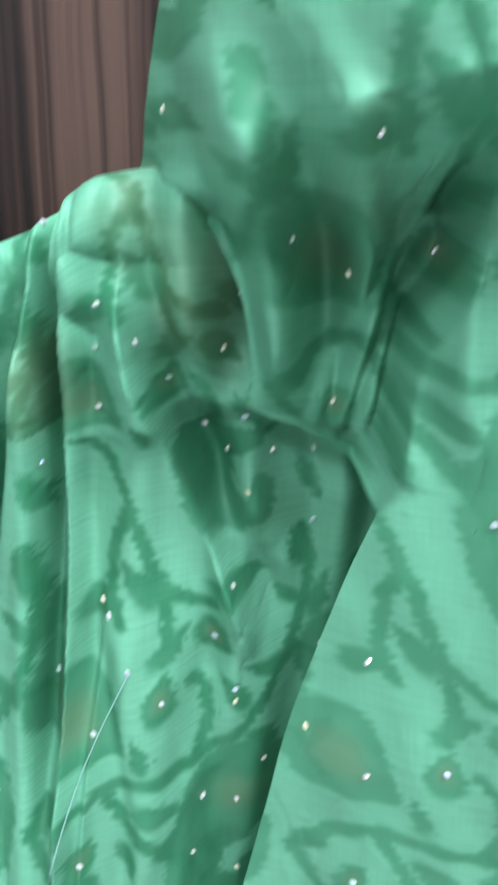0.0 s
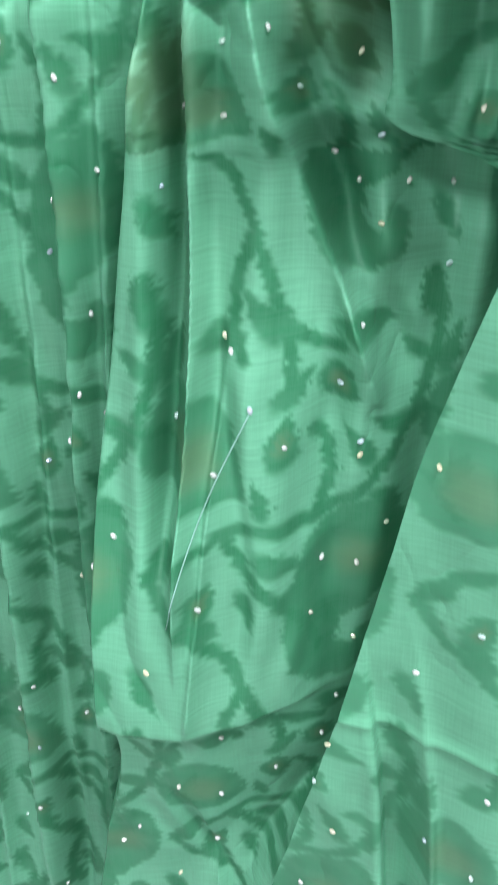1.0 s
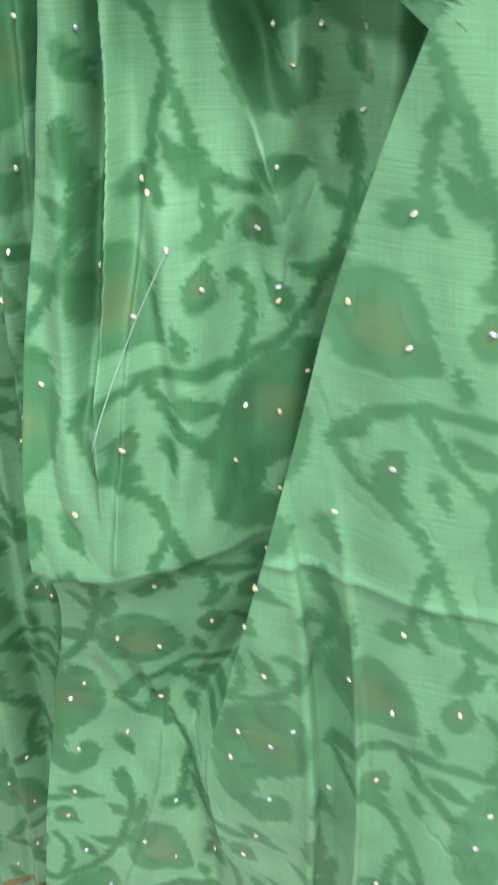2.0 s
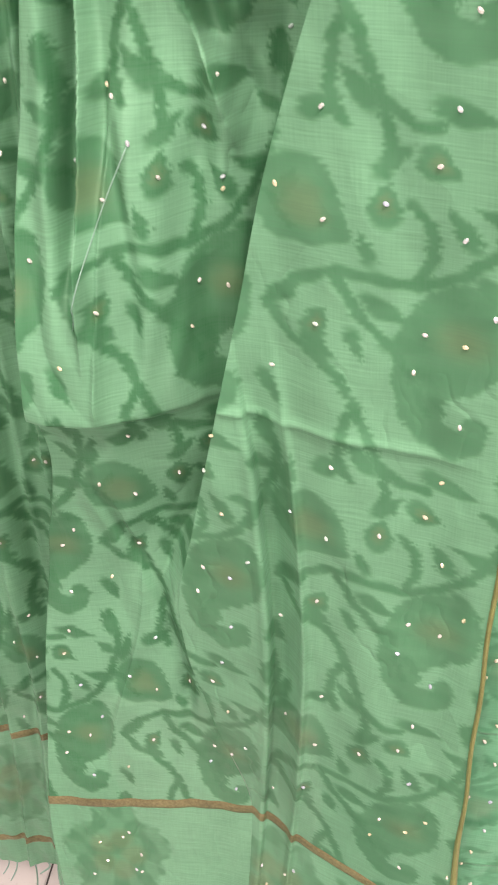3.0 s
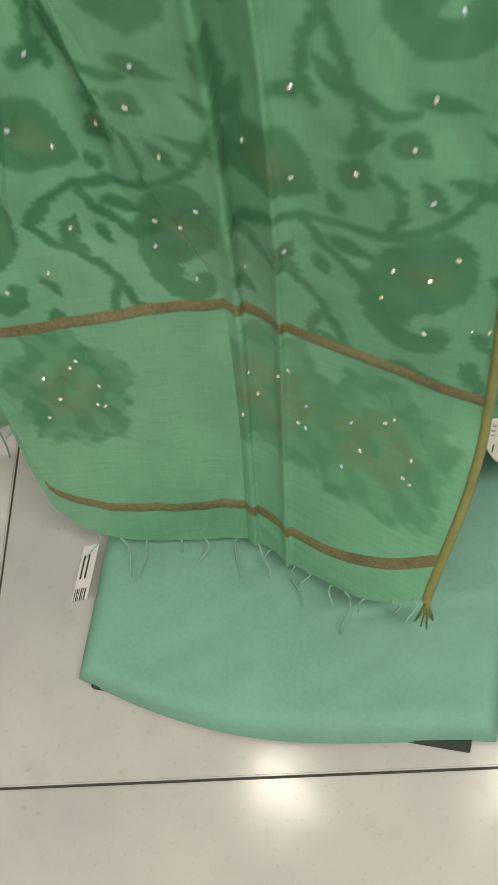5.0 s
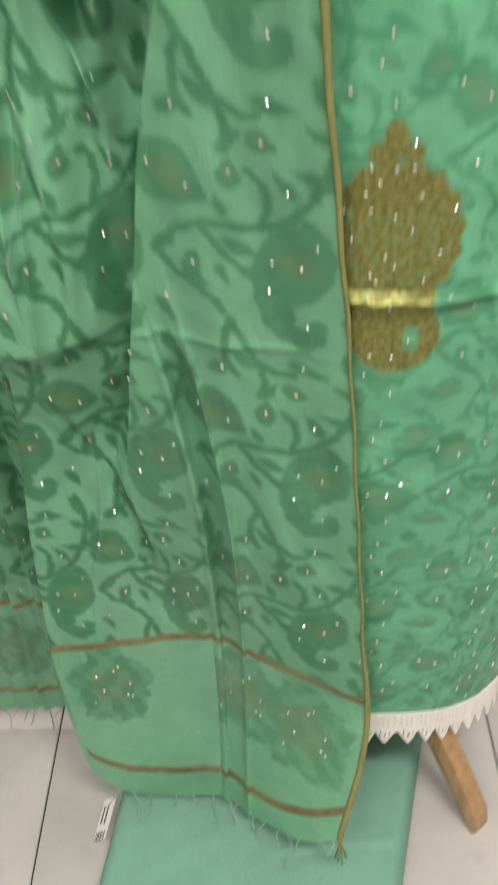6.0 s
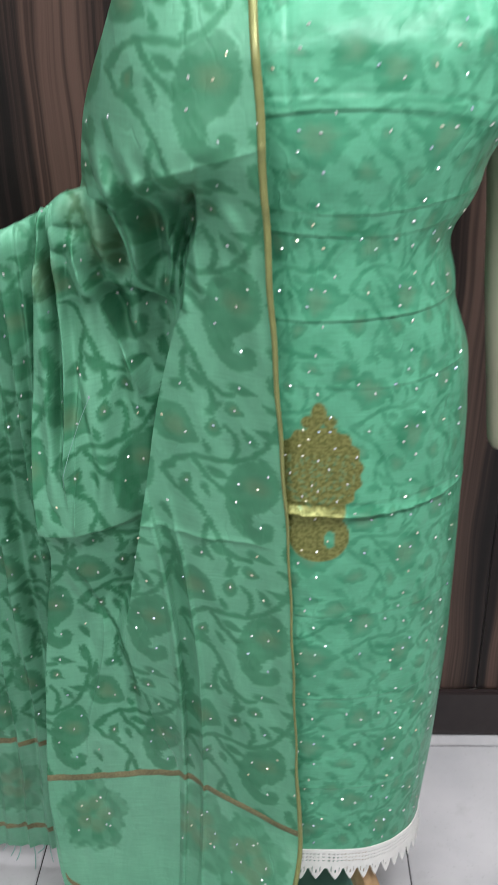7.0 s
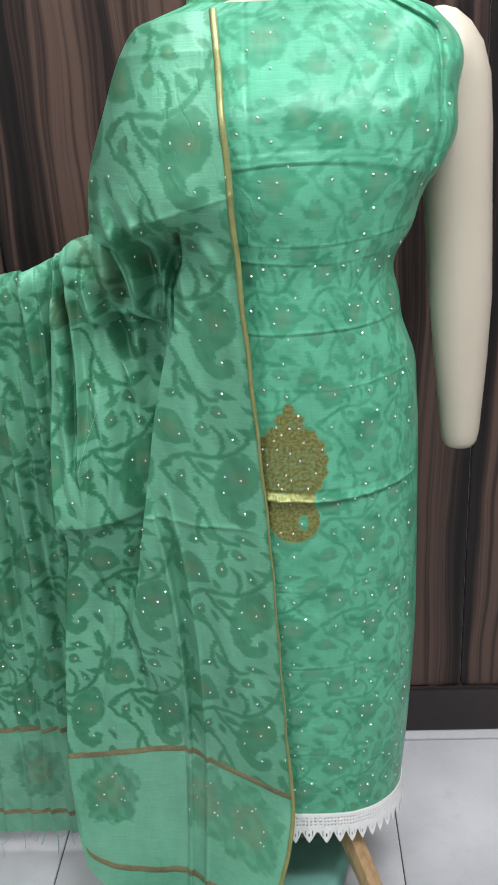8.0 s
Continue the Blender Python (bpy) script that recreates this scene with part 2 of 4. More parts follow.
def tube(bm, pts, radii, sides=16, flat=1.0, cap=True):
    """A lofted limb through pts; flat squeezes it along its second axis."""
    rings = []
    pts = [Vector(p) for p in pts]
    for i, (p, r) in enumerate(zip(pts, radii)):
        d = (pts[min(i + 1, len(pts) - 1)] - pts[max(i - 1, 0)]).normalized()
        a = d.cross(Vector((0, 1, 0.01))).normalized()
        b = d.cross(a).normalized()
        rings.append([bm.verts.new(p + a * r * math.cos(2 * math.pi * k / sides) + b * r * flat * math.sin(2 * math.pi * k / sides)) for k in range(sides)])
    for r0, r1 in zip(rings, rings[1:]):
        for k in range(sides):
            bm.faces.new((r0[k], r0[(k + 1) % sides], r1[(k + 1) % sides], r1[k]))
    if cap:
        bm.faces.new(rings[0][::-1])
        bm.faces.new(rings[-1])
    return bm


def spline(z, *knots):
    """A smooth, never overshooting curve through (z, value) knots."""
    k = np.array(sorted(knots), float)
    x, y = k[:, 0], k[:, 1]
    h, s = np.diff(x), np.diff(k[:, 1]) / np.diff(x)
    t = np.zeros(len(x))
    t[0], t[-1] = s[0], s[-1]
    for i in range(1, len(x) - 1):
        if s[i - 1] * s[i] > 0:
            t[i] = 2 * s[i - 1] * s[i] / (s[i - 1] + s[i])
    z = np.clip(np.asarray(z, float), x[0], x[-1])
    i = np.clip(np.searchsorted(x, z) - 1, 0, len(x) - 2)
    u = (z - x[i]) / h[i]
    return (y[i] * (1 + 2 * u) * (1 - u) ** 2 + t[i] * h[i] * u * (1 - u) ** 2 + y[i + 1] * u * u * (3 - 2 * u) + t[i + 1] * h[i] * u * u * (u - 1))


def step(x, a, b):
    u = np.clip((np.asarray(x, float) - a) / (b - a), 0, 1)
    return u * u * (3 - 2 * u)


def bell(x, c, w):
    return np.exp(-((np.asarray(x, float) - c) / w) ** 2)


def wave2(a, b, seed):
    """Cheap smooth two-dimensional noise, about -1 to 1."""
    r = np.random.RandomState(seed)
    v = 0
    for i in range(6):
        f, g, ph = r.uniform(0.5, 2.2), r.uniform(0.5, 2.2), r.uniform(0, 6.28)
        v = v + np.sin(a * f + b * g * (1 if i % 2 else -1) + ph + 0.8 * np.sin(b * f * 0.7 + ph))
    return v / 3.2


# ---------------------------------------------------------------- the print
CELL_U, CELL_W = 0.140, 0.205
# big hooked paisley: (across, up, radius) along its spine
PAISLEY = [(0.008, 0.024, 0.024), (0.003, 0.016, 0.028), (-0.006, 0.002, 0.0245), (-0.012, -0.013, 0.0190), (-0.013, -0.029, 0.0140), (-0.008, -0.041, 0.0108), (0.002, -0.046, 0.0100), (0.011, -0.042, 0.0092), (0.014, -0.034, 0.0078)]
HOOK_GAP = [(0.036, -0.014, 0.010), (0.022, -0.018, 0.006), (0.010, -0.019, 0.0042), (0.002, -0.024, 0.0038), (0.000, -0.032, 0.0030), (0.006, -0.035, 0.002)]
VINES = [
    [(-0.100, 0.020), (-0.086, 0.002), (-0.072, -0.006), (-0.060, -0.016), (-0.050, -0.034), (-0.042, -0.056), (-0.034, -0.074), (-0.031, -0.092), (-0.034, -0.106)],
    [(0.036, -0.056), (0.042, -0.076), (0.040, -0.098), (0.032, -0.118), (0.020, -0.138), (0.004, -0.154), (-0.018, -0.163), (-0.042, -0.160), (-0.062, -0.160), (-0.084, -0.170), (-0.100, -0.185)],
    [(-0.018, -0.163), (-0.010, -0.146), (-0.012, -0.130), (-0.020, -0.120)],
    [(-0.062, -0.160), (-0.050, -0.180), (-0.034, -0.196), (-0.020, -0.214), (-0.012, -0.236)],
    [(-0.050, -0.034), (-0.058, -0.050), (-0.060, -0.070), (-0.054, -0.084)],
    [(0.032, -0.118), (0.046, -0.126), (0.056, -0.140)],
    [(-0.034, -0.074), (-0.020, -0.082), (-0.008, -0.082)],
]
# leaves: (across, up, length, width, degrees, brown core)
LEAVES = [(0.004, -0.076, 0.034, 0.011, -14, 0), (-0.008, -0.100, 0.023, 0.015, -30, 1), (-0.034, -0.122, 0.025, 0.016, 80, 1), (0.004, -0.130, 0.027, 0.010, 125, 0)]
LEAVES += [(-0.020, -0.197, 0.033, 0.011, 8, 0), (-0.064, -0.078, 0.026, 0.012, 20, 0), (-0.072, -0.192, 0.023, 0.014, 60, 1), (0.040, -0.034, 0.026, 0.009, -60, 0)]
LEAVES += [(0.056, -0.118, 0.026, 0.009, 60, 0), (0.020, -0.160, 0.026, 0.009, -35, 0), (-0.044, -0.146, 0.020, 0.008, 110, 0), (-0.050, -0.200, 0.022, 0.008, -70, 0), (0.030, -0.092, 0.022, 0.008, 150, 0), (-0.072, 0.000, 0.024, 0.010, -30, 0)]
LEAVES += [(-0.046, -0.068, 0.030, 0.011, 130, 0), (-0.030, -0.100, 0.026, 0.010, 40, 0), (0.048, -0.092, 0.032, 0.010, 75, 0), (-0.004, -0.170, 0.034, 0.011, 20, 0), (-0.034, -0.178, 0.030, 0.011, -25, 0), (0.022, -0.122, 0.030, 0.010, 165, 0), (-0.008, -0.222, 0.032, 0.010, -60, 0), (-0.090, -0.178, 0.028, 0.011, 35, 0), (0.034, -0.066, 0.026, 0.010, 110, 0)]
LEAF_PAISLEY = (-0.076, -0.128, 0.058, 0.046, -32)
STONES = [(0.020, 0.034), (0.007, 0.014), (-0.013, 0.017), (-0.018, -0.008), (0.007, -0.033), (-0.090, -0.120), (-0.066, -0.134), (-0.008, -0.100), (-0.034, -0.122), (0.004, -0.133), (0.000, -0.074), (-0.072, -0.192), (-0.064, -0.078), (0.042, -0.020)]


def print_cell(u, w, flowers=False):
    """Dark and brown ink of the vine-and-paisley repeat at cloth coordinates u (across), w (up)."""
    dark, brown = np.zeros_like(u), np.zeros_like(u)
    # threads shift a little in the loom, so edges are combed along the weft
    r = np.random.RandomState(2)
    rows = r.normal(0, 1, (4001, 64))
    ri, ci = np.mod(np.floor(w / 0.0013).astype(int), 4001), np.mod(u / 0.011, 64)
    c0 = np.floor(ci).astype(int) % 64
    u = u + 0.0012 * (rows[ri, c0] * (1 - ci % 1) + rows[ri, (c0 + 1) % 64] * (ci % 1))
    w = w + 0.0012 * wave2(u * 160, w * 130, 55)
    for du in (-1, 0, 1):
        for dw in (-1, 0, 1):
            a = u - CELL_U * np.round(u / CELL_U) - du * CELL_U
            b = w - CELL_W * np.round(w / CELL_W) - dw * CELL_W
            near = (np.abs(a) < 0.13) & (b > -0.26) & (b < 0.06)
            if not near.any():
                continue
            x, y = a[near], b[near]
            d, k = np.zeros_like(x), np.zeros_like(x)

            def ink(dist, level, soft=0.0016):
                np.maximum(d, level * step(-dist, -soft, soft), out=d)

            if flowers:
                for fx, fy, fr, ph in ((0.0, 0.004, 0.031, 0.4), (-0.072, -0.128, 0.025, 1.9), (0.030, -0.100, 0.016, 2.6), (-0.030, -0.040, 0.013, 0.9), (0.052, -0.030, 0.014, 3.0)):
                    an = np.arctan2(y - fy, x - fx)
                    rad = np.hypot(x - fx, (y - fy) * 0.9) / (1 + 0.10 * np.sin(3 * an + ph) + 0.09 * np.sin(7 * an + 2 * ph) + 0.05 * np.sin(11 * an))
                    ink(rad - fr, 0.80)
                    np.maximum(k, 0.7 * step(fr * 0.5 - rad, -0.008, 0.008), out=k)
            for (x0, y0, r0), (x1, y1, r1) in () if flowers else zip(PAISLEY, PAISLEY[1:]):
                t = np.clip(((x - x0) * (x1 - x0) + (y - y0) * (y1 - y0)) / ((x1 - x0) ** 2 + (y1 - y0) ** 2), 0, 1)
                ink(np.hypot(x - x0 - t * (x1 - x0), y - y0 - t * (y1 - y0)) - r0 - t * (r1 - r0), 0.70)
            for (x0, y0, r0), (x1, y1, r1) in () if flowers else zip(HOOK_GAP, HOOK_GAP[1:]):
                t = np.clip(((x - x0) * (x1 - x0) + (y - y0) * (y1 - y0)) / ((x1 - x0) ** 2 + (y1 - y0) ** 2), 0, 1)
                d *= 1 - 0.95 * step(r0 + t * (r1 - r0) - np.hypot(x - x0 - t * (x1 - x0), y - y0 - t * (y1 - y0)), -0.0012, 0.0012)
            np.maximum(k, (0 if flowers else 0.62) * step(-(np.hypot((x - 0.006) / 1.3, y - 0.016) - 0.009), -0.008, 0.008), out=k)
            for line in VINES:
                for (x0, y0), (x1, y1) in zip(line, line[1:]):
                    t = np.clip(((x - x0) * (x1 - x0) + (y - y0) * (y1 - y0)) / ((x1 - x0) ** 2 + (y1 - y0) ** 2), 0, 1)
                    ink(np.hypot(x - x0 - t * (x1 - x0), y - y0 - t * (y1 - y0)) - 0.0034, 0.78)
            for cx, cy, ln, wd, deg, core in LEAVES if flowers else [*LEAVES, (*LEAF_PAISLEY, 1)]:
                c, s = math.cos(radians(deg)), math.sin(radians(deg))
                p, q = ((x - cx) * c + (y - cy) * s) / (ln / 2), (-(x - cx) * s + (y - cy) * c) / (wd / 2)
                q = q / np.clip(1.05 - 0.45 * p - 0.35 * p * p, 0.12, 2)
                ink((np.sqrt(p * p + q * q) - 1) * wd / 2, 0.76 if ln < 0.05 else 0.66)
                if core:
                    np.maximum(k, 0.6 * step(-(np.sqrt(p * p + q * q) - 0.42), -0.3, 0.3), out=k)
            dark[near], brown[near] = np.maximum(dark[near], d), np.maximum(brown[near], k)
    return dark, brown


def bouquets(u, w, centres):
    """Soft flower bunches of the end panel."""
    dark, brown = np.zeros_like(u), np.zeros_like(u)
    for i, (cu, cw) in enumerate(centres):
        a = np.arctan2(w - cw, u - cu)
        r = np.hypot((u - cu) / 0.92, (w - cw) / 1.1)
        edge = 0.056 + 0.005 * np.sin(a * 5 + i) + 0.003 * np.sin(a * 11 + 2 * i) + 0.004 * wave2(u * 170, w * 260, 91 + i)
        petals = 0.62 + 0.38 * step(wave2(u * 110 + i, w * 95, 95 + i), -0.5, 0.4)
        dark = np.maximum(dark, 0.60 * petals * step(edge - r, -0.004, 0.004))
        for k in range(5):
            fx, fy = cu + 0.017 * math.cos(1.26 * k + i), cw + 0.021 * math.sin(1.26 * k + i)
            brown = np.maximum(brown, 0.6 * step(0.013 - np.hypot(u - fx, w - fy), -0.005, 0.006))
        for sx, sy in ((-0.025, -0.052), (0.008, -0.056), (0.028, -0.046)):
            dark = np.maximum(dark, 0.6 * step(0.005 - np.hypot((u - cu - sx) / 1.3, w - cw - sy), -0.003, 0.003))
    return dark, brown


# ---------------------------------------------------------------- garment forms (metres; x across, y away, z up)
XC = 0.155


def dress_w(z):
    return spline(z, (0.15, 0.130), (0.25, 0.139), (0.35, 0.147), (0.55, 0.155), (0.73, 0.154), (0.88, 0.151), (0.95, 0.139), (1.03, 0.119), (1.055, 0.124), (1.085, 0.136), (1.115, 0.147), (1.14, 0.160), (1.165, 0.178), (1.20, 0.189), (1.25, 0.195), (1.295, 0.191), (1.325, 0.168), (1.345, 0.118))


def dress_d(z):
    return spline(z, (0.15, 0.105), (0.45, 0.108), (0.75, 0.118), (0.9, 0.118), (1.03, 0.118), (1.15, 0.138), (1.22, 0.128), (1.29, 0.085), (1.325, 0.058), (1.345, 0.045))


DRESS_YC = 0.412
CREASES = [(1.178, 0.0018), (1.09, 0.0016), (1.068, 0.0022), (0.985, 0.0028), (0.915, 0.0016), (0.782, 0.0014), (0.767, 0.0024), (0.63, 0.0016), (0.50, 0.0014), (0.345, 0.0016)]


def dress_point(th, z):
    """th 0 is the middle of the front, positive to the right."""
    s, c = np.sin(th), np.cos(th)
    e = 0.86
    x = XC + dress_w(z) * np.sign(s) * np.abs(s) ** e
    y = DRESS_YC - dress_d(z) * np.sign(c) * np.abs(c) ** e
    front = step(c, 0.0, 0.35)
    sag = 0.010 * np.abs(s) ** 2
    for zc, a in CREASES:
        dz = z - zc - sag * (1 if zc < 1.1 else -3.5) - 0.0016 * np.sin(x * 31 + zc * 40)
        run = 0.45 + 0.55 * np.sin(x * 9 + zc * 57) ** 2
        y = y - front * run * a * (0.9 * np.exp(-np.abs(dz) / (0.0010 + 0.35 * a)) - 0.45 * bell(dz, -0.0028, 0.0016) + 0.15 * bell(dz, 0.02, 0.02))
    fold = z - 0.767 - sag - 0.0016 * np.sin(x * 31 + 0.767 * 40)
    y = y - front * 0.0085 * step(fold, -0.0012, 0.0) * np.clip(1 - fold / 0.010, 0, 1) * step(x, 0.088, 0.100) * (0.35 + 0.65 * bell(x, 0.125, 0.050))
    y = y - front * 0.0020 * step(z - 1.178 + 0.035 * np.abs(s) ** 2, -0.0008, 0.0016) + front * 0.0010 * bell(z - 1.178 + 0.035 * np.abs(s) ** 2, 0.014, 0.0025)
    y = y + front * 0.0009 * wave2(x * 34, z * 22, 3) + front * 0.0004 * wave2(x * 130, z * 95, 4)
    # drag lines towards the shoulder
    y = y + front * 0.0030 * np.sin((x * 0.8 - z) * 95) * bell(z, 1.27, 0.05) * step(x, 0.16, 0.26)
    # seam where the sleeve cap is set on
    seam = spline(z, (1.10, 0.292), (1.15, 0.304), (1.22, 0.318), (1.30, 0.315), (1.34, 0.26))
    y = y + front * step(z, 1.10, 1.13) * (0.0060 * bell(x - seam, 0.0, 0.0030) - 0.0040 * bell(x - seam, 0.012, 0.010))
    y = y + front * 0.0022 * bell(x - 0.1045 + 0.006 * (z - 1.26), 0.0, 0.0013) * step(z, 1.176, 1.182)
    side = np.abs(s) ** 4
    y = y + side * 0.004 * np.sin(z * 95 + 3 * s) * step(z, 0.85, 1.0)
    x = x + side * 0.003 * np.sin(z * 70) * step(z, 0.8, 1.0)
    return np.stack([x, y, z + 0 * x], -1)


# dupatta: border edge, free left edge and depth of the front panel
def edge_x(z):
    return spline(z, (0.08, 0.078), (0.117, 0.085), (0.2, 0.112), (0.278, 0.121), (0.36, 0.116), (0.54, 0.110), (0.71, 0.105), (0.87, 0.097), (1.03, 0.089), (1.218, 0.081), (1.338, 0.072))


def edge_y(z):
    return spline(z, (0.08, 0.205), (0.117, 0.223), (0.2, 0.262), (0.278, 0.285), (0.45, 0.288), (0.7, 0.290), (0.87, 0.284), (1.03, 0.276), (1.15, 0.262), (1.218, 0.268), (1.29, 0.315), (1.338, 0.365))


def ridge_x(z):
    """Fold line of the front panel: its free edge below the elbow, a soft ridge above it."""
    return spline(z, (0.0, -0.060), (0.314, -0.046), (0.42, -0.077), (0.54, -0.100), (0.62, -0.086), (0.72, -0.066), (0.80, -0.050), (0.86, -0.039), (0.93, -0.021), (0.98, -0.006), (1.03, 0.006), (1.08, 0.018), (1.12, 0.024), (1.16, 0.027))


def ridge_y(z):
    return spline(z, (0.0, 0.300), (0.10, 0.322), (0.2, 0.345), (0.314, 0.359), (0.54, 0.360), (0.72, 0.346), (0.9, 0.343), (1.0, 0.335), (1.08, 0.318), (1.14, 0.300))


def left_x(z):
    return np.where(np.asarray(z) < 0.972, ridge_x(z), spline(z, (0.971, -0.0085), (0.980, -0.022), (0.988, -0.052), (0.996, -0.062), (1.008, -0.060), (1.04, -0.064), (1.070, -0.078), (1.09, -0.112), (1.15, -0.106), (1.248, -0.071), (1.30, -0.046), (1.325, -0.024), (1.338, 0.02)))


def left_y(z):
    return np.where(np.asarray(z) < 0.965, ridge_y(z), spline(z, (0.964, 0.3385), (0.976, 0.380), (0.985, 0.390), (1.0, 0.390), (1.04, 0.388), (1.075, 0.398), (1.10, 0.435), (1.15, 0.435), (1.30, 0.425), (1.338, 0.405)))


def front_point(t, z):
    """Front panel: t 0 at the gold border, 1 at its left edge."""
    xb, xl, yb, yl = edge_x(z), left_x(z), edge_y(z), left_y(z)
    x = xb + (xl - xb) * t
    wrap = yb + (yl - yb) * t ** (1.05 + 2.2 * step(z, 0.98, 1.10))
    # flat from the border to the ridge; left of it the cloth falls back into the crook of the arm
    xr = np.maximum(ridge_x(z), xl)
    flat = yb + (ridge_y(z) - yb) * np.clip((xb - x) / (xb - xr), 0, 1.25) ** 1.05
    crease = 1.15 - 0.05 * t
    low = step(crease - z, -0.012, 0.045)
    flat = wrap + (flat - wrap) * low
    crook = wrap + (spline(z, (0.97, 0.388), (0.985, 0.394), (1.03, 0.386), (1.06, 0.380), (1.13, 0.368)) + (yl - 0.39) * step(t, 0.6, 1.0) - wrap) * step(crease - z, 0.0, 0.05)
    left = step(x - xr - 0.002 * np.sin(z * 90), 0.001, -0.006) * step(z, 0.966, 0.976)
    y = flat + (crook - flat) * left
    inside = step(t, 0.0, 0.12)
    # soft vertical rolls, and the pressed pleat that runs down to the bend of the band
    calm = inside * (0.25 + 0.75 * step(z, 0.25, 0.45)) * (1 - 0.65 * step(z, 1.06, 1.14))
    y = y + calm * 0.0030 * wave2(x * 42, z * 7, 11) + calm * 0.0010 * wave2(x * 120, z * 60, 12)
    pl = spline(z, (0.05, -0.050), (0.314, -0.035), (0.5, -0.030), (0.66, -0.040), (0.78, -0.058))
    fade = step(z, 0.80, 0.62)
    y = y + fade * ((0.003 + 0.011 * step(z, 0.30, 0.42)) * step(x - pl, 0.000, 0.0022) * step(x - pl, 0.026, 0.008) - 0.005 * bell(x - pl, 0.025, 0.003) - 0.003 * bell(x - pl, -0.003, 0.004))
    # cross creases
    y = y - 0.0035 * np.exp(-np.abs(z - 0.722 - 0.003 * t) / 0.003) * step(t, 0.05, 0.3)
    y = y - 0.003 * np.exp(-np.abs(z - 1.135 + 0.05 * (t - 0.3)) / 0.004) * step(t, 0.85, 0.5) - 0.0025 * np.exp(-np.abs(z - 1.295) / 0.004)
    # twisted rolls where the cloth is gathered towards the elbow
    tw = step(z, 0.985, 1.03) * step(z, 1.16, 1.09) * step(t, 1.0, 0.93)
    ax = x - spline(z, (0.95, -0.042), (0.997, -0.047), (1.073, -0.057), (1.15, -0.085), (1.24, -0.118))
    y = y - tw * (0.027 * bell(ax, 0.0, 0.012) - 0.016 * bell(ax, 0.024, 0.009) + 0.012 * bell(ax, 0.038, 0.008) - 0.008 * bell(ax, 0.054, 0.007) + 0.006 * bell(ax, 0.067, 0.006) - 0.010 * bell(ax, -0.018, 0.007))
    y = y + tw * 0.0035 * wave2(ax * 130, z * 45, 71)
    # thin slanting ribs along the fold line
    y = y - left * 0.008 * (np.abs(np.sin((x - xr) * 300 + 1.2 * np.sin(z * 32))) ** 1.5 - 0.4) * bell(x - xr, -0.014, 0.014) * step(z, 1.13, 1.08)
    y = y - 0.007 * bell(z - crease, 0.018, 0.026) * step(t, 0.02, 0.25) * step(t, 1.0, 0.8)
    y = y - 0.004 * bell(z, 1.000, 0.010) * left
    return np.stack([x, y, z + 0 * x], -1)


def over_arm(x):
    """Height of the cloth where it lies over the forearm."""
    return spline(x, (-0.60, 0.95), (-0.40, 1.005), (-0.235, 1.040), (-0.195, 1.048), (-0.165, 1.060), (-0.150, 1.068), (-0.125, 1.088), (-0.09, 1.092), (-0.04, 1.075), (0.05, 1.04))


def mid_left_x(z):
    return spline(z, (0.0, -0.190), (0.06, -0.206), (0.17, -0.231), (0.264, -0.240), (0.418, -0.226), (0.60, -0.198), (0.68, -0.183), (0.715, -0.187), (0.80, -0.190), (0.89, -0.184), (1.0, -0.172), (1.04, -0.165), (1.10, -0.156))


def pleat(x, at, depth, tail):
    """A pressed fold: the cloth steps towards the viewer at its edge and falls back over the tail."""
    d = x - at
    return depth * np.where(d > 0, np.exp(-d / tail), np.exp(d / 0.0022))


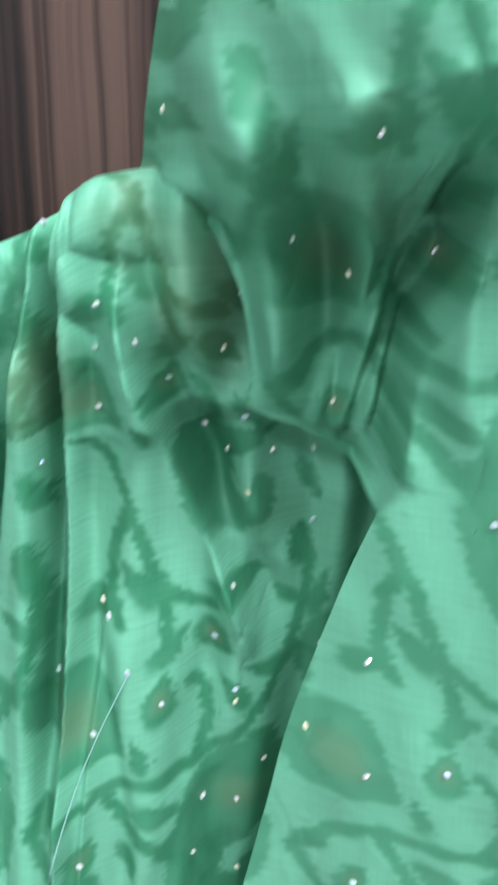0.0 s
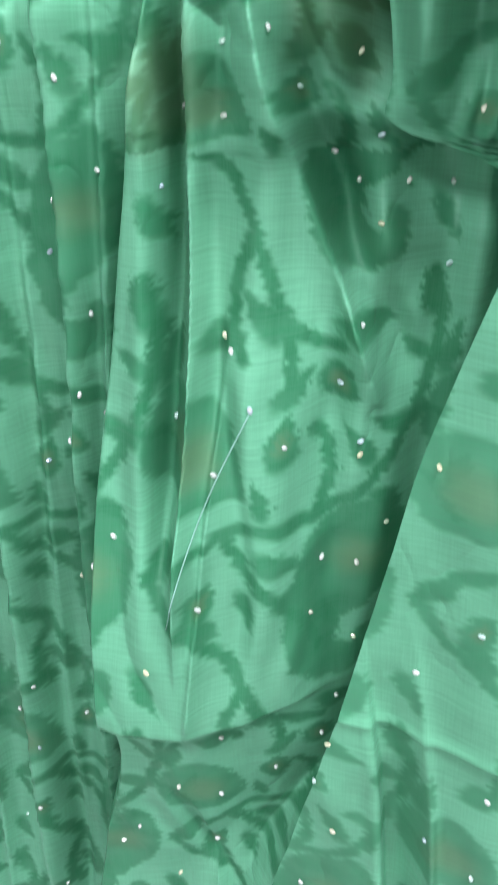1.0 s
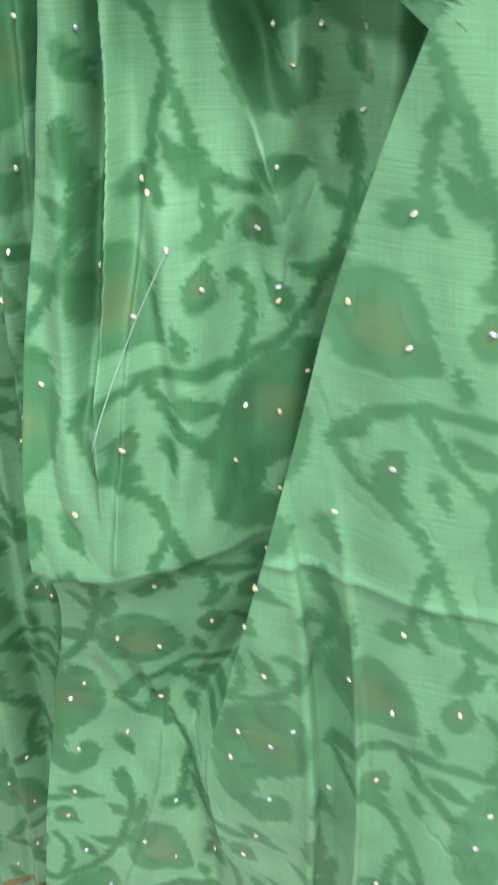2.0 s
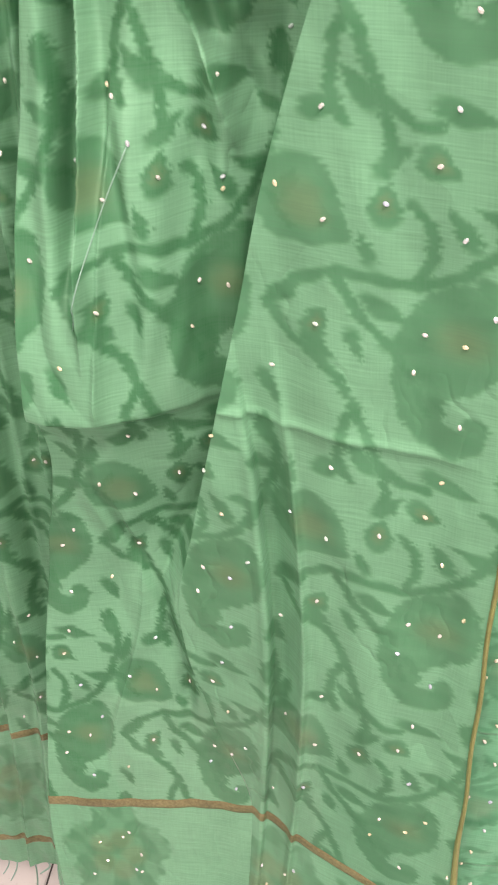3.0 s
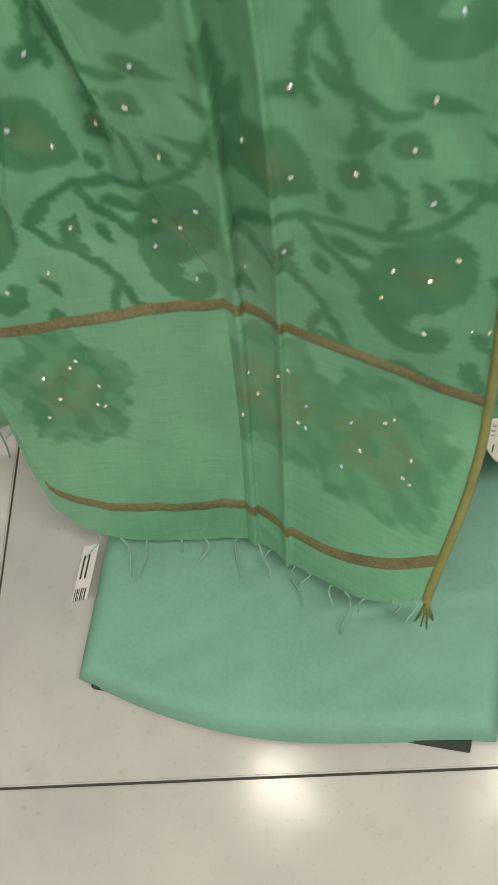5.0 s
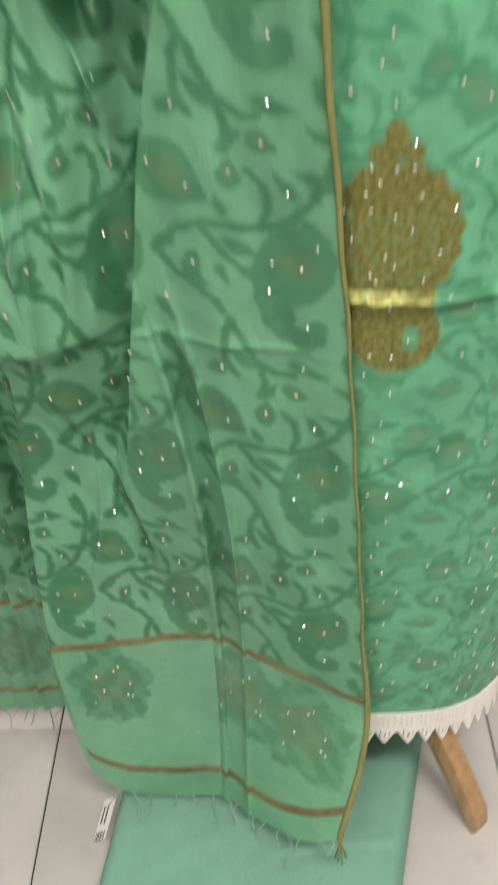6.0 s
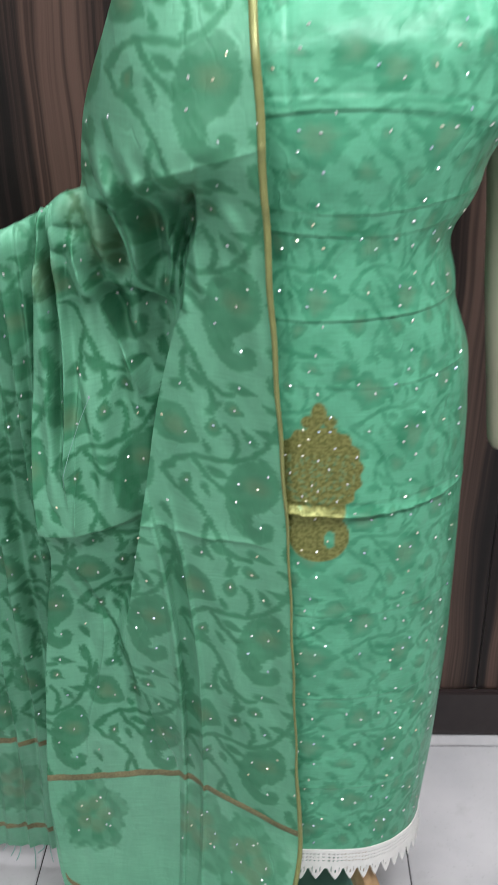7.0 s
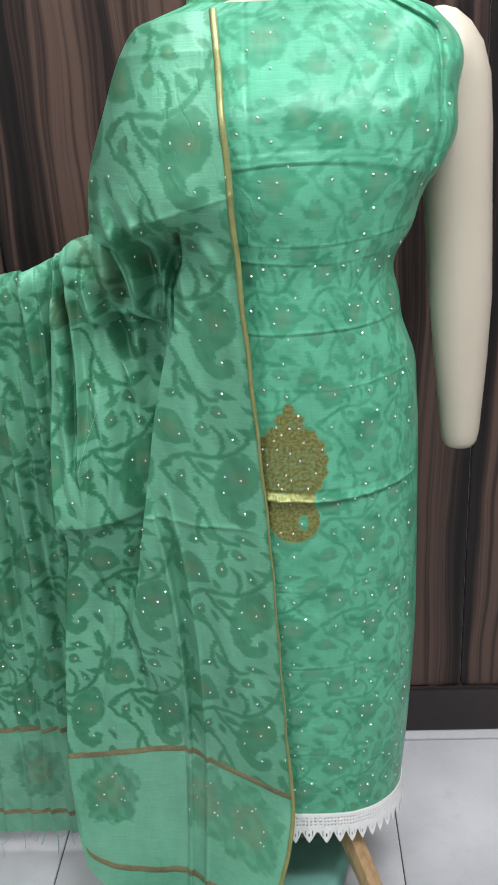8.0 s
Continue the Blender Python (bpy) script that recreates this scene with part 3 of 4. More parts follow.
def mid_point(t, z):
    """Middle drape: t 0 in the deep fold behind the front panel, 1 at its left edge."""
    gap = step(z, 0.55, 0.72)
    x0 = left_x(np.minimum(z, 0.97)) + 0.050 * gap
    x1 = mid_left_x(z)
    x = x0 + (x1 - x0) * t
    ye = left_y(np.minimum(z, 0.96))
    back = spline(z, (0.0, 0.305), (0.10, 0.325), (0.2, 0.350), (0.3, 0.361), (0.45, 0.372), (0.6, 0.385), (0.72, 0.388), (0.86, 0.398), (0.96, 0.412), (1.09, 0.415))
    y = ye + (back - ye) * np.maximum(step(t, 0.0, 0.16), gap)
    puff = spline(z, (0.42, 0.0), (0.55, 0.010), (0.66, 0.036), (0.712, 0.050), (0.722, 0.066), (0.80, 0.052), (0.885, 0.036), (0.97, 0.024), (1.05, 0.020))
    y = y - puff * step(t, 0.10, 0.72) + 0.018 * step(t, 0.28, 0.05) * gap
    y = y + 0.045 * step(t, 0.955, 1.0) * step(z, 0.1, 0.4)
    # hanging pleats gathered at the elbow, pressed flat at the cross crease
    up, low = step(z, 0.70, 0.80), step(z, 0.715, 0.74)
    fan = (z - 1.05)
    y = y - pleat(x, -0.139 + 0.002 * np.sin(z * 30), 0.024 * step(z, 0.74, 0.82), 0.018)
    y = y + 0.024 * bell(x, -0.1465 + 0.012 * fan, 0.0065) * step(z, 0.76, 0.84) - 0.006 * bell(x, -0.166 + 0.05 * fan, 0.008) * up
    y = y - pleat(x, -0.110 + 0.08 * fan, 0.008 * low * step(z, 0.93, 0.88), 0.010)
    # thin slanting ridge: rises to its edge, then drops to the right
    ed = x - spline(z, (0.84, -0.046), (0.893, -0.061), (0.975, -0.094), (1.02, -0.110), (1.06, -0.116))
    y = y - 0.021 * step(z, 0.86, 0.91) * step(z, 1.06, 1.02) * np.where(ed < 0, np.exp(ed / 0.011), np.exp(-ed / 0.0024))
    y = y + 0.018 * bell(ed, 0.012, 0.011) * step(z, 0.86, 0.91) + 0.006 * bell(x, -0.122 + 0.01 * np.sin(z * 18), 0.006) * up
    y = y - 0.005 * bell(x, -0.088 + 0.006 * np.sin(z * 25), 0.006) * step(z, 0.72, 0.76) * step(z, 0.88, 0.82)
    y = y - 0.0085 * np.sin(x * 128 + 0.9 * np.sin(z * 7.5) + 2.2) * step(z, 0.725, 0.80) * step(t, 0.12, 0.3) * step(z, 1.06, 1.0)
    y = y - 0.0018 * np.sin(x * 260 + 1.8 * np.sin(z * 11)) * step(z, 0.76, 0.86) * step(z, 1.06, 1.0)
    # folds that spread from the knot on the forearm
    rk, ak = np.hypot(x + 0.158, z - 1.068), np.arctan2(x + 0.158, 1.075 - z)
    y = y - 0.0075 * bell(rk, 0.045, 0.045) * (np.abs(np.sin(ak * 5.2 + 0.7 * np.sin(rk * 60))) ** 0.7 - 0.4)
    re, ae = np.hypot(x + 0.040, z - 0.995), np.arctan2(z - 0.995, -(x + 0.040))
    y = y - 0.0065 * bell(re, 0.055, 0.040) * (np.abs(np.sin(ae * 4.3 + 1.0 + 0.9 * np.sin(re * 55))) ** 0.7 - 0.4) * step(z, 0.97, 1.0)
    y = y + 0.013 * step(x, -0.095, -0.060) * step(z, 0.94, 0.97) + 0.02 * step(x, -0.09, -0.06) * step(z, 0.99, 1.01)
    # soft dents
    calm = 0.25 + 0.75 * step(z, 0.25, 0.45)
    y = y + calm * (0.0030 * wave2(x * 55, z * 12, 21) + 0.0015 * wave2(x * 120, z * 50, 22))
    # small drag folds running into the cross crease
    dr = bell(z, 0.765, 0.04) * bell(x, -0.165, 0.03)
    y = y - 0.0035 * dr * np.abs(np.sin((x + 0.45 * (z - 0.72)) * 120 + 1.0 + 0.5 * np.sin(z * 60)))
    # lower creases
    y = y - 0.004 * pleat(x, -0.150 + 0.02 * np.sin(z * 14), 1.0, 0.012) * step(z, 0.66, 0.60) * step(z, 0.30, 0.42)
    y = y + 0.005 * bell(x, -0.128 - 0.03 * np.sin(z * 11), 0.005) * step(z, 0.70, 0.60) * step(z, 0.36, 0.45)
    # bulge of the elbow
    y = y - 0.030 * bell(x, -0.088, 0.034) * bell(z, 1.045, 0.040)
    y = y - 0.010 * bell(z - 1.0 - 0.25 * (x + 0.07), 0.0, 0.010) * bell(x, -0.07, 0.05)
    return np.stack([x, y, z + 0 * x], -1)


def far_point(t, z):
    """Left drape, farther back: t 0 tucked behind the middle drape, 1 at its far left edge."""
    x0 = mid_left_x(z) + 0.03
    x1 = spline(z, (0.0, -0.56), (0.5, -0.50), (0.9, -0.45), (1.05, -0.42))
    x = x0 + (x1 - x0) * t
    y = spline(z, (0.0, 0.455), (0.25, 0.452), (0.6, 0.440), (0.9, 0.415), (1.04, 0.405)) + 0 * t
    amp = spline(z, (0.0, 0.005), (0.4, 0.008), (0.8, 0.013), (1.04, 0.008))
    for k, at in enumerate((-0.185, -0.205, -0.228, -0.250, -0.276, -0.305, -0.345, -0.39, -0.43)):
        fan = 0.30 * (at + 0.17) * (1.05 - z) + 0.003 * np.sin(z * 14 + k)
        y = y - pleat(x, at + fan, (0.9 + 0.5 * math.sin(k * 2.1)) * amp, 0.011) + 0.5 * amp * bell(x, at + fan - 0.006, 0.005)
    y = y - 0.010 * np.sin(x * 120 + 0.9 * np.sin(z * 5) + 1.0) * step(z, 0.25, 0.60)
    y = y + 0.003 * wave2(x * 60, z * 10, 31) + 0.0012 * wave2(x * 130, z * 60, 33)
    y = y + 0.02 * step(t, 0.12, 0.0)
    return np.stack([x, y, z + 0 * x], -1)


def hang(fn, ts, top, hem, rows):
    """Points of a drape from its hem up to the forearm and over it: top and hem are heights for each column."""
    zs = np.linspace(0, 1, rows)[:, None]
    z = hem[None, :] + (top[None, :] - 0.02 - hem[None, :]) * zs
    P = fn(ts[None, :] + 0 * z, z)
    a = np.linspace(0, 1, 26)[1:, None]
    last = P[-1:]
    r = 0.022
    ang = a * math.pi
    cap = np.repeat(last, len(a), 0)
    cap[..., 1] += r * (1 - np.cos(ang))
    cap[..., 2] += r * np.sin(ang)
    down = np.repeat(cap[-1:], 12, 0)
    down[..., 2] -= np.linspace(0.01, 0.12, 12)[:, None]
    return np.concatenate([P, cap, down], 0)


# ---------------------------------------------------------------- the room
WALL_Y = 0.757


def room():
    x0, x1, y0, top = -2.4, 2.6, -3.2, 2.75
    bm = bmesh.new()
    box(bm, x0, x1, WALL_Y + 0.012, WALL_Y + 0.15, 0, top)
    tagged(part("wall_north", bm, MAT_PAINT), "plain wall behind the walnut panelling", "wall", kind="structure")
    # unseen walls, added to close the room; their grey holds down the bounce
    for name, b in (("wall_south", (x0, x1, y0 - 0.12, y0)), ("wall_west", (x0 - 0.12, x0, y0 - 0.12, WALL_Y + 0.15)), ("wall_east", (x1, x1 + 0.12, y0 - 0.12, WALL_Y + 0.15))):
        bm = bmesh.new()
        box(bm, *b, 0, top)
        tagged(part(name, bm, MAT_WALL), "unseen plain grey-beige wall, added to close the room and limit bounced light", "wall", kind="structure")
    bm = bmesh.new()
    box(bm, x0 - 0.12, x1 + 0.12, y0 - 0.12, WALL_Y + 0.15, top, top + 0.1)
    tagged(part("ceiling", bm, MAT_PAINT), "plain white ceiling", "ceiling", kind="structure")
    bm = bmesh.new()
    box(bm, x0, x1, y0, WALL_Y + 0.012, -0.1, -0.0025)
    floor = tagged(part("floor", bm, MAT_GROUT), "off-white polished vitrified tile floor with dark joints", "floor", kind="structure")
    bm = bmesh.new()
    box(bm, x0, x1, WALL_Y - 0.012, WALL_Y + 0.002, 0, 0.105, 0.003)
    tagged(part("baseboard", bm, MAT_SKIRT), "dark brown wooden skirting board", "skirting", kind="structure")
    return floor


def wall_panels():
    """Upright walnut laminate boards with narrow gaps between."""
    panelling = tagged(new("wall_panelling"), "dark walnut laminate wall panelling with streaked vertical grain", "wall panelling", kind="structure")
    xs = [-2.4, -1.92, -1.13, -0.335, 0.455, 1.245, 2.035, 2.6]
    for a, b in zip(xs, xs[1:]):
        bm = bmesh.new()
        box(bm, a + 0.0012, b - 0.0012, WALL_Y, WALL_Y + 0.012, 0.105, 2.75, 0.0015)
        part("panel", bm, MAT_WALNUT, panelling)
    return panelling


def ceiling_light(eye, sx, sy):
    thing = tagged(new("ceiling_light"), "flat white ceiling light panel", "ceiling light", group="ceiling lights")
    thing.location = (eye[0], eye[1], 2.75)
    bm = bmesh.new()
    for b in ((-sx / 2 - 0.02, sx / 2 + 0.02, -sy / 2 - 0.02, -sy / 2), (-sx / 2 - 0.02, sx / 2 + 0.02, sy / 2, sy / 2 + 0.02), (-sx / 2 - 0.02, -sx / 2, -sy / 2, sy / 2), (sx / 2, sx / 2 + 0.02, -sy / 2, sy / 2)):
        box(bm, *b, -0.06, 0.0)
    part("frame", bm, MAT_PAINT, thing)
    bm = bmesh.new()
    box(bm, -sx / 2, sx / 2, -sy / 2, sy / 2, -0.055, -0.03)
    part("diffuser", bm, MAT_DIFFUSER, thing, "glowing white diffuser")


floor = room()
wall_panels()
# every lamp gets a panel, the added left fill too
for eye, sx, sy, watts in LAMPS:
    ceiling_light(eye, sx, sy)


# ---------------------------------------------------------------- mannequin on its stand
def mannequin():
    bm = bmesh.new()
    zs = np.linspace(0.30, 1.33, 34)
    rings = []
    for z in zs:
        w, d = float(dress_w(np.array(z))) * 0.93 - 0.008, float(dress_d(np.array(z))) * 0.86 - 0.010
        if z < 0.9:
            w, d = w * (0.80 + 0.2 * float(step(z, 0.5, 0.9))), d * 0.9
        rings.append([bm.verts.new((XC + w * math.sin(a), DRESS_YC - d * math.cos(a), z)) for a in np.linspace(0, 2 * math.pi, 40, endpoint=False)])
    for z, w, d in ((1.345, 0.095, 0.040), (1.355, 0.062, 0.045), (1.375, 0.052, 0.050), (1.43, 0.050, 0.052), (1.44, 0.044, 0.046)):
        rings.append([bm.verts.new((XC + 0.015 + w * math.sin(a), DRESS_YC + 0.01 - d * math.cos(a), z)) for a in np.linspace(0, 2 * math.pi, 40, endpoint=False)])
    for r0, r1 in zip(rings, rings[1:]):
        for k in range(40):
            bm.faces.new((r0[k], r0[(k + 1) % 40], r1[(k + 1) % 40], r1[k]))
    bm.faces.new(rings[0][::-1])
    bm.faces.new(rings[-1])
    # straight arm ending in a rounded wrist
    zs = [1.328, 1.324, 1.315, 1.300, 1.28, 1.25, 1.19, 1.12, 1.05, 0.98, 0.90, 0.84, 0.79, 0.775, 0.768, 0.765]
    xs = [0.322, 0.324, 0.330, 0.338, 0.345, 0.351, 0.355, 0.359, 0.364, 0.368, 0.371, 0.373, 0.374, 0.374, 0.374, 0.374]
    rs = [0.006, 0.014, 0.024, 0.033, 0.040, 0.0435, 0.0445, 0.0435, 0.042, 0.041, 0.036, 0.031, 0.027, 0.0245, 0.020, 0.012]
    tube(bm, [(x, 0.455, z) for x, z in zip(xs, zs)], rs, 28, 0.95)
    # bent arm under the drape
    tube(bm, [(0.01, 0.45, 1.285), (-0.015, 0.452, 1.24), (-0.045, 0.455, 1.16), (-0.065, 0.455, 1.06), (-0.075, 0.45, 1.035), (-0.12, 0.446, 1.020), (-0.20, 0.440, 0.998), (-0.26, 0.438, 0.985), (-0.275, 0.438, 0.98)], [0.028, 0.034, 0.034, 0.030, 0.026, 0.014, 0.012, 0.010, 0.006], 20, 0.95)
    me = bpy.data.meshes.new("mannequin")
    bm.to_mesh(me)
    bm.free()
    return tagged(finish("mannequin", me, MAT_SKIN), "cream headless dress mannequin with a plain arm", "mannequin")


def stand():
    thing = tagged(new("mannequin_stand"), "pale beech wooden tripod stand under the mannequin", "stand")
    thing.location = (XC, DRESS_YC, 0)
    bm = bmesh.new()
    tube(bm, [(0, 0, 0.16), (0, 0, 0.25), (0, 0, 0.31)], [0.028, 0.024, 0.022], 20)
    part("post", bm, MAT_WOOD, thing, smooth=True)
    for name, (fx, fy) in zip(("leg", "leg", "leg"), ((0.094, -0.111), (-0.13, -0.03), (0.03, 0.15))):
        bm = bmesh.new()
        d = Vector((fx, fy, 0)).normalized()
        side = Vector((-d.y, d.x, 0))
        run = math.hypot(fx, fy) + 0.018
        rings = []
        for k in range(15):
            u = k / 14
            out, z = 0.012 + (run - 0.012) * u, 0.215 * (1 - u) ** 0.85 + 0.0
            n = Vector((0.215, 0, run)).normalized()
            half, wid = 0.021 - 0.006 * u, 0.014
            if k == 14:
                half *= 0.35
            c = d * out + Vector((0, 0, z + 0.012 * (1 - u)))
            up = (d * n.x + Vector((0, 0, n.z)))
            ring = []
            for a, b in ((-1, 0), (-0.8, 0.9), (0, 1), (0.8, 0.9), (1, 0), (0.8, -0.9), (0, -1), (-0.8, -0.9)):
                p = c + side * a * wid + up * b * half
                p.z = max(p.z, 0.0)
                ring.append(bm.verts.new(p))
            rings.append(ring)
        for r0, r1 in zip(rings, rings[1:]):
            for k in range(8):
                bm.faces.new((r0[k], r0[(k + 1) % 8], r1[(k + 1) % 8], r1[k]))
        bm.faces.new(rings[0][::-1])
        bm.faces.new(rings[-1])
        bmesh.ops.recalc_face_normals(bm, faces=bm.faces)
        part(name, bm, MAT_WOOD, thing)


mannequin()
stand()

# ---------------------------------------------------------------- stones on cloth
_stone = None


def stone_mesh():
    bm = bmesh.new()
    rings = [[bm.verts.new((0.0016 * k * math.cos(a), 0.00105 * k * math.sin(a), h)) for a in np.linspace(0, 2 * math.pi, 8, endpoint=False)] for k, h in ((1.15, 0.0), (1.15, 0.0005), (0.6, 0.0014))]
    for r0, r1 in zip(rings, rings[1:]):
        for k in range(8):
            bm.faces.new((r0[k], r0[(k + 1) % 8], r1[(k + 1) % 8], r1[k]))
    bm.faces.new(rings[-1])
    me = bpy.data.meshes.new("stone")
    bm.to_mesh(me)
    bm.free()
    me.materials.append(MAT_STONE)
    return me


def set_stones(P, U, W, spots, parent, rng):
    """Set stones on the sheet of points P where its cloth coordinates are nearest to each spot."""
    flat, fu, fw = P.reshape(-1, 3), U.ravel(), W.ravel()
    gx, gy = np.gradient(P, axis=1).reshape(-1, 3), np.gradient(P, axis=0).reshape(-1, 3)
    for u, w in spots:
        d = (fu - u) ** 2 + (fw - w) ** 2
        i = int(np.argmin(d))
        if d[i] > 0.003 ** 2:
            continue
        n = Vector(np.cross(gx[i], gy[i])).normalized()
        if n.y > 0:
            n = -n
        n = (n + Vector([rng.uniform(-0.22, 0.22) for _ in range(3)])).normalized()
        q = n.to_track_quat("Z", "Y").to_matrix().to_4x4()
        ob = new("stone", _stone)
        ob.parent = parent
        ob.matrix_basis = Matrix.Translation(Vector(flat[i]) + n * 0.0004) @ q @ pose(0, 0, 0, 0, 0, rng.uniform(0, 180))


_stone = stone_mesh()


# ---------------------------------------------------------------- kameez
def kameez():
    thing = tagged(new("kameez"), "sea-green printed silk kameez with gold paisley, fold creases and stones", "kameez")
    th = np.concatenate([np.linspace(-1.75, 1.75, 300), np.linspace(1.80, 2 * math.pi - 1.80, 40)])
    hem_z = 0.226
    v = np.linspace(0, 1, 640)[:, None]
    top = 1.350 - 0.008 * np.cos(th)[None, :]
    z = hem_z + (top - hem_z) * v
    P = dress_point(th[None, :] + 0 * z, z)
    U, W = th[None, :] * 0.165 + 0 * z, z
    s = 0.72
    d, b = print_cell((U + 0.02 + 0.004 * wave2(U * 40, W * 40, 61)) / s, (W + 0.03 + 0.004 * wave2(U * 40, W * 40, 62)) / s, True)
    ikat = 0.5 + 0.5 * wave2(U * 60, W * 200, 7)
    cloudy = 0.22 * step(wave2(U * 45, W * 60, 63) + 0.3 * wave2(U * 200, W * 420, 64), 0.1, 0.9)
    d, b = np.clip(d * (0.46 + 0.38 * ikat) + cloudy, 0, 1), b * 0.8
    # gold paisley with scalloped rim, finial and curled tail
    X, Z = P[..., 0] - 0.136, P[..., 2]
    front = np.cos(th)[None, :] > 0.2
    ang = np.arctan2((Z - 0.818) / 1.1, X)
    body = 0.0465 + 0.0018 * np.sin(ang * 16) - np.hypot(X, (Z - 0.818) / 1.16)
    crown = np.maximum(0.008 - np.hypot(X, (Z - 0.884) / 1.7), np.maximum(0.007 - np.hypot(X - 0.011, Z - 0.876), 0.007 - np.hypot(X + 0.011, Z - 0.876)))
    tail = np.minimum(0.033 - np.hypot(X - 0.002, (Z - 0.738) / 1.0), np.hypot((X - 0.014) / 0.8, (Z - 0.734) / 1.5) - 0.0075)
    neck = 0.036 - np.hypot(X + 0.006, (Z - 0.775) / 1.0)
    g = np.maximum(np.maximum(body, crown), np.maximum(tail, np.where(Z > 0.75, neck, -1)))
    rr = np.hypot(X, (Z - 0.815) / 1.15)
    veins = 0.5 + 0.5 * np.sin(rr * 640 + 2.2 * np.sin(ang * 5)) * np.sin(ang * 9 + rr * 170)
    lace_in = np.where((rr < 0.040) & (Z < 0.838) & (Z > 0.772), 1 - 0.32 * step(veins, 0.60, 0.80), 1)
    gold = step(g, -0.0012, 0.0012) * front * lace_in
    ink = np.stack([d * (1 - gold), b * (1 - gold), gold], -1)
    sheet("body", P, MAT_KAMEEZ, thing, "sea-green silk with vine print", ink, np.stack([U, W], -1), closed=True)
    rng = random.Random(5)
    spots = []
    for i in range(-4, 5):
        for k in range(0, 10):
            for a, c in STONES[0:12]:
                spots.append((s * (i * CELL_U + a) - 0.02, s * (k * CELL_W + c) - 0.03))
    for k in range(13):
        a = k * 2.4
        r = 0.010 + 0.030 * math.sqrt((k % 13) / 13)
        x, zz = 0.140 + r * math.cos(a), 0.822 + 1.2 * r * math.sin(a)
        spots.append((math.asin(max(-1, min(1, (x - XC) / 0.16))) * 0.165, zz))
    near = [(a, c) for a, c in spots if -0.10 < a < 0.18 and 0.24 < c < 1.335]
    rng.shuffle(near)
    set_stones(P, U, W, near[:290], thing, rng)
    lace(thing, hem_z)
    return thing


def lace(thing, hem_z):
    """Crochet hem: rows of little windows above a row of leaf-shaped points."""
    n = 1152
    th = np.linspace(-math.pi, math.pi, n, endpoint=False)
    rows = 45
    v = np.linspace(0, 1, rows)
    height = 0.056
    scallop = np.abs((np.arange(n) / 24.0) % 1 - 0.5) * 2
    P = []
    for k in range(rows):
        drop = v[k] * height
        cut = np.maximum(0, v[k] - 0.68) / 0.32
        p = dress_point(th, np.full(n, hem_z + 0.002))
        p[:, 2] = hem_z + 0.002 - drop + 0.021 * cut * scallop ** 1.2
        out = 1.004 + 0.012 * v[k] + 0.004 * np.sin(th * 23) * v[k]
        p[:, 0] = XC + (p[:, 0] - XC) * out
        p[:, 1] = DRESS_YC + (p[:, 1] - DRESS_YC) * out + 0.0012 * np.cos(np.arange(n) / 24 * 6.283) * v[k]
        P.append(p)
    P = np.array(P)
    col, row = np.arange(n)[None, :], np.arange(rows - 1)[:, None]
    hole = (row >= 5) & (row <= 20) & ((row % 5 == 1) | (row % 5 == 2)) & ((col % 6 == 2) | (col % 6 == 3) | (col % 6 == 4))
    petal = (row > 25) & (row < 38) & ((col % 24 == 6) | (col % 24 == 17))
    heart = (row > 29) & (row < 35) & ((col % 24 == 11) | (col % 24 == 12))
    keep = ~(hole | petal | heart)
    ob = sheet("lace_hem", P, MAT_LACE, thing, "white crochet lace hem with pointed scallops", keep=keep, closed=True)
    m = ob.modifiers.new("thickness", "SOLIDIFY")
    m.thickness = 0.0012


kameez()


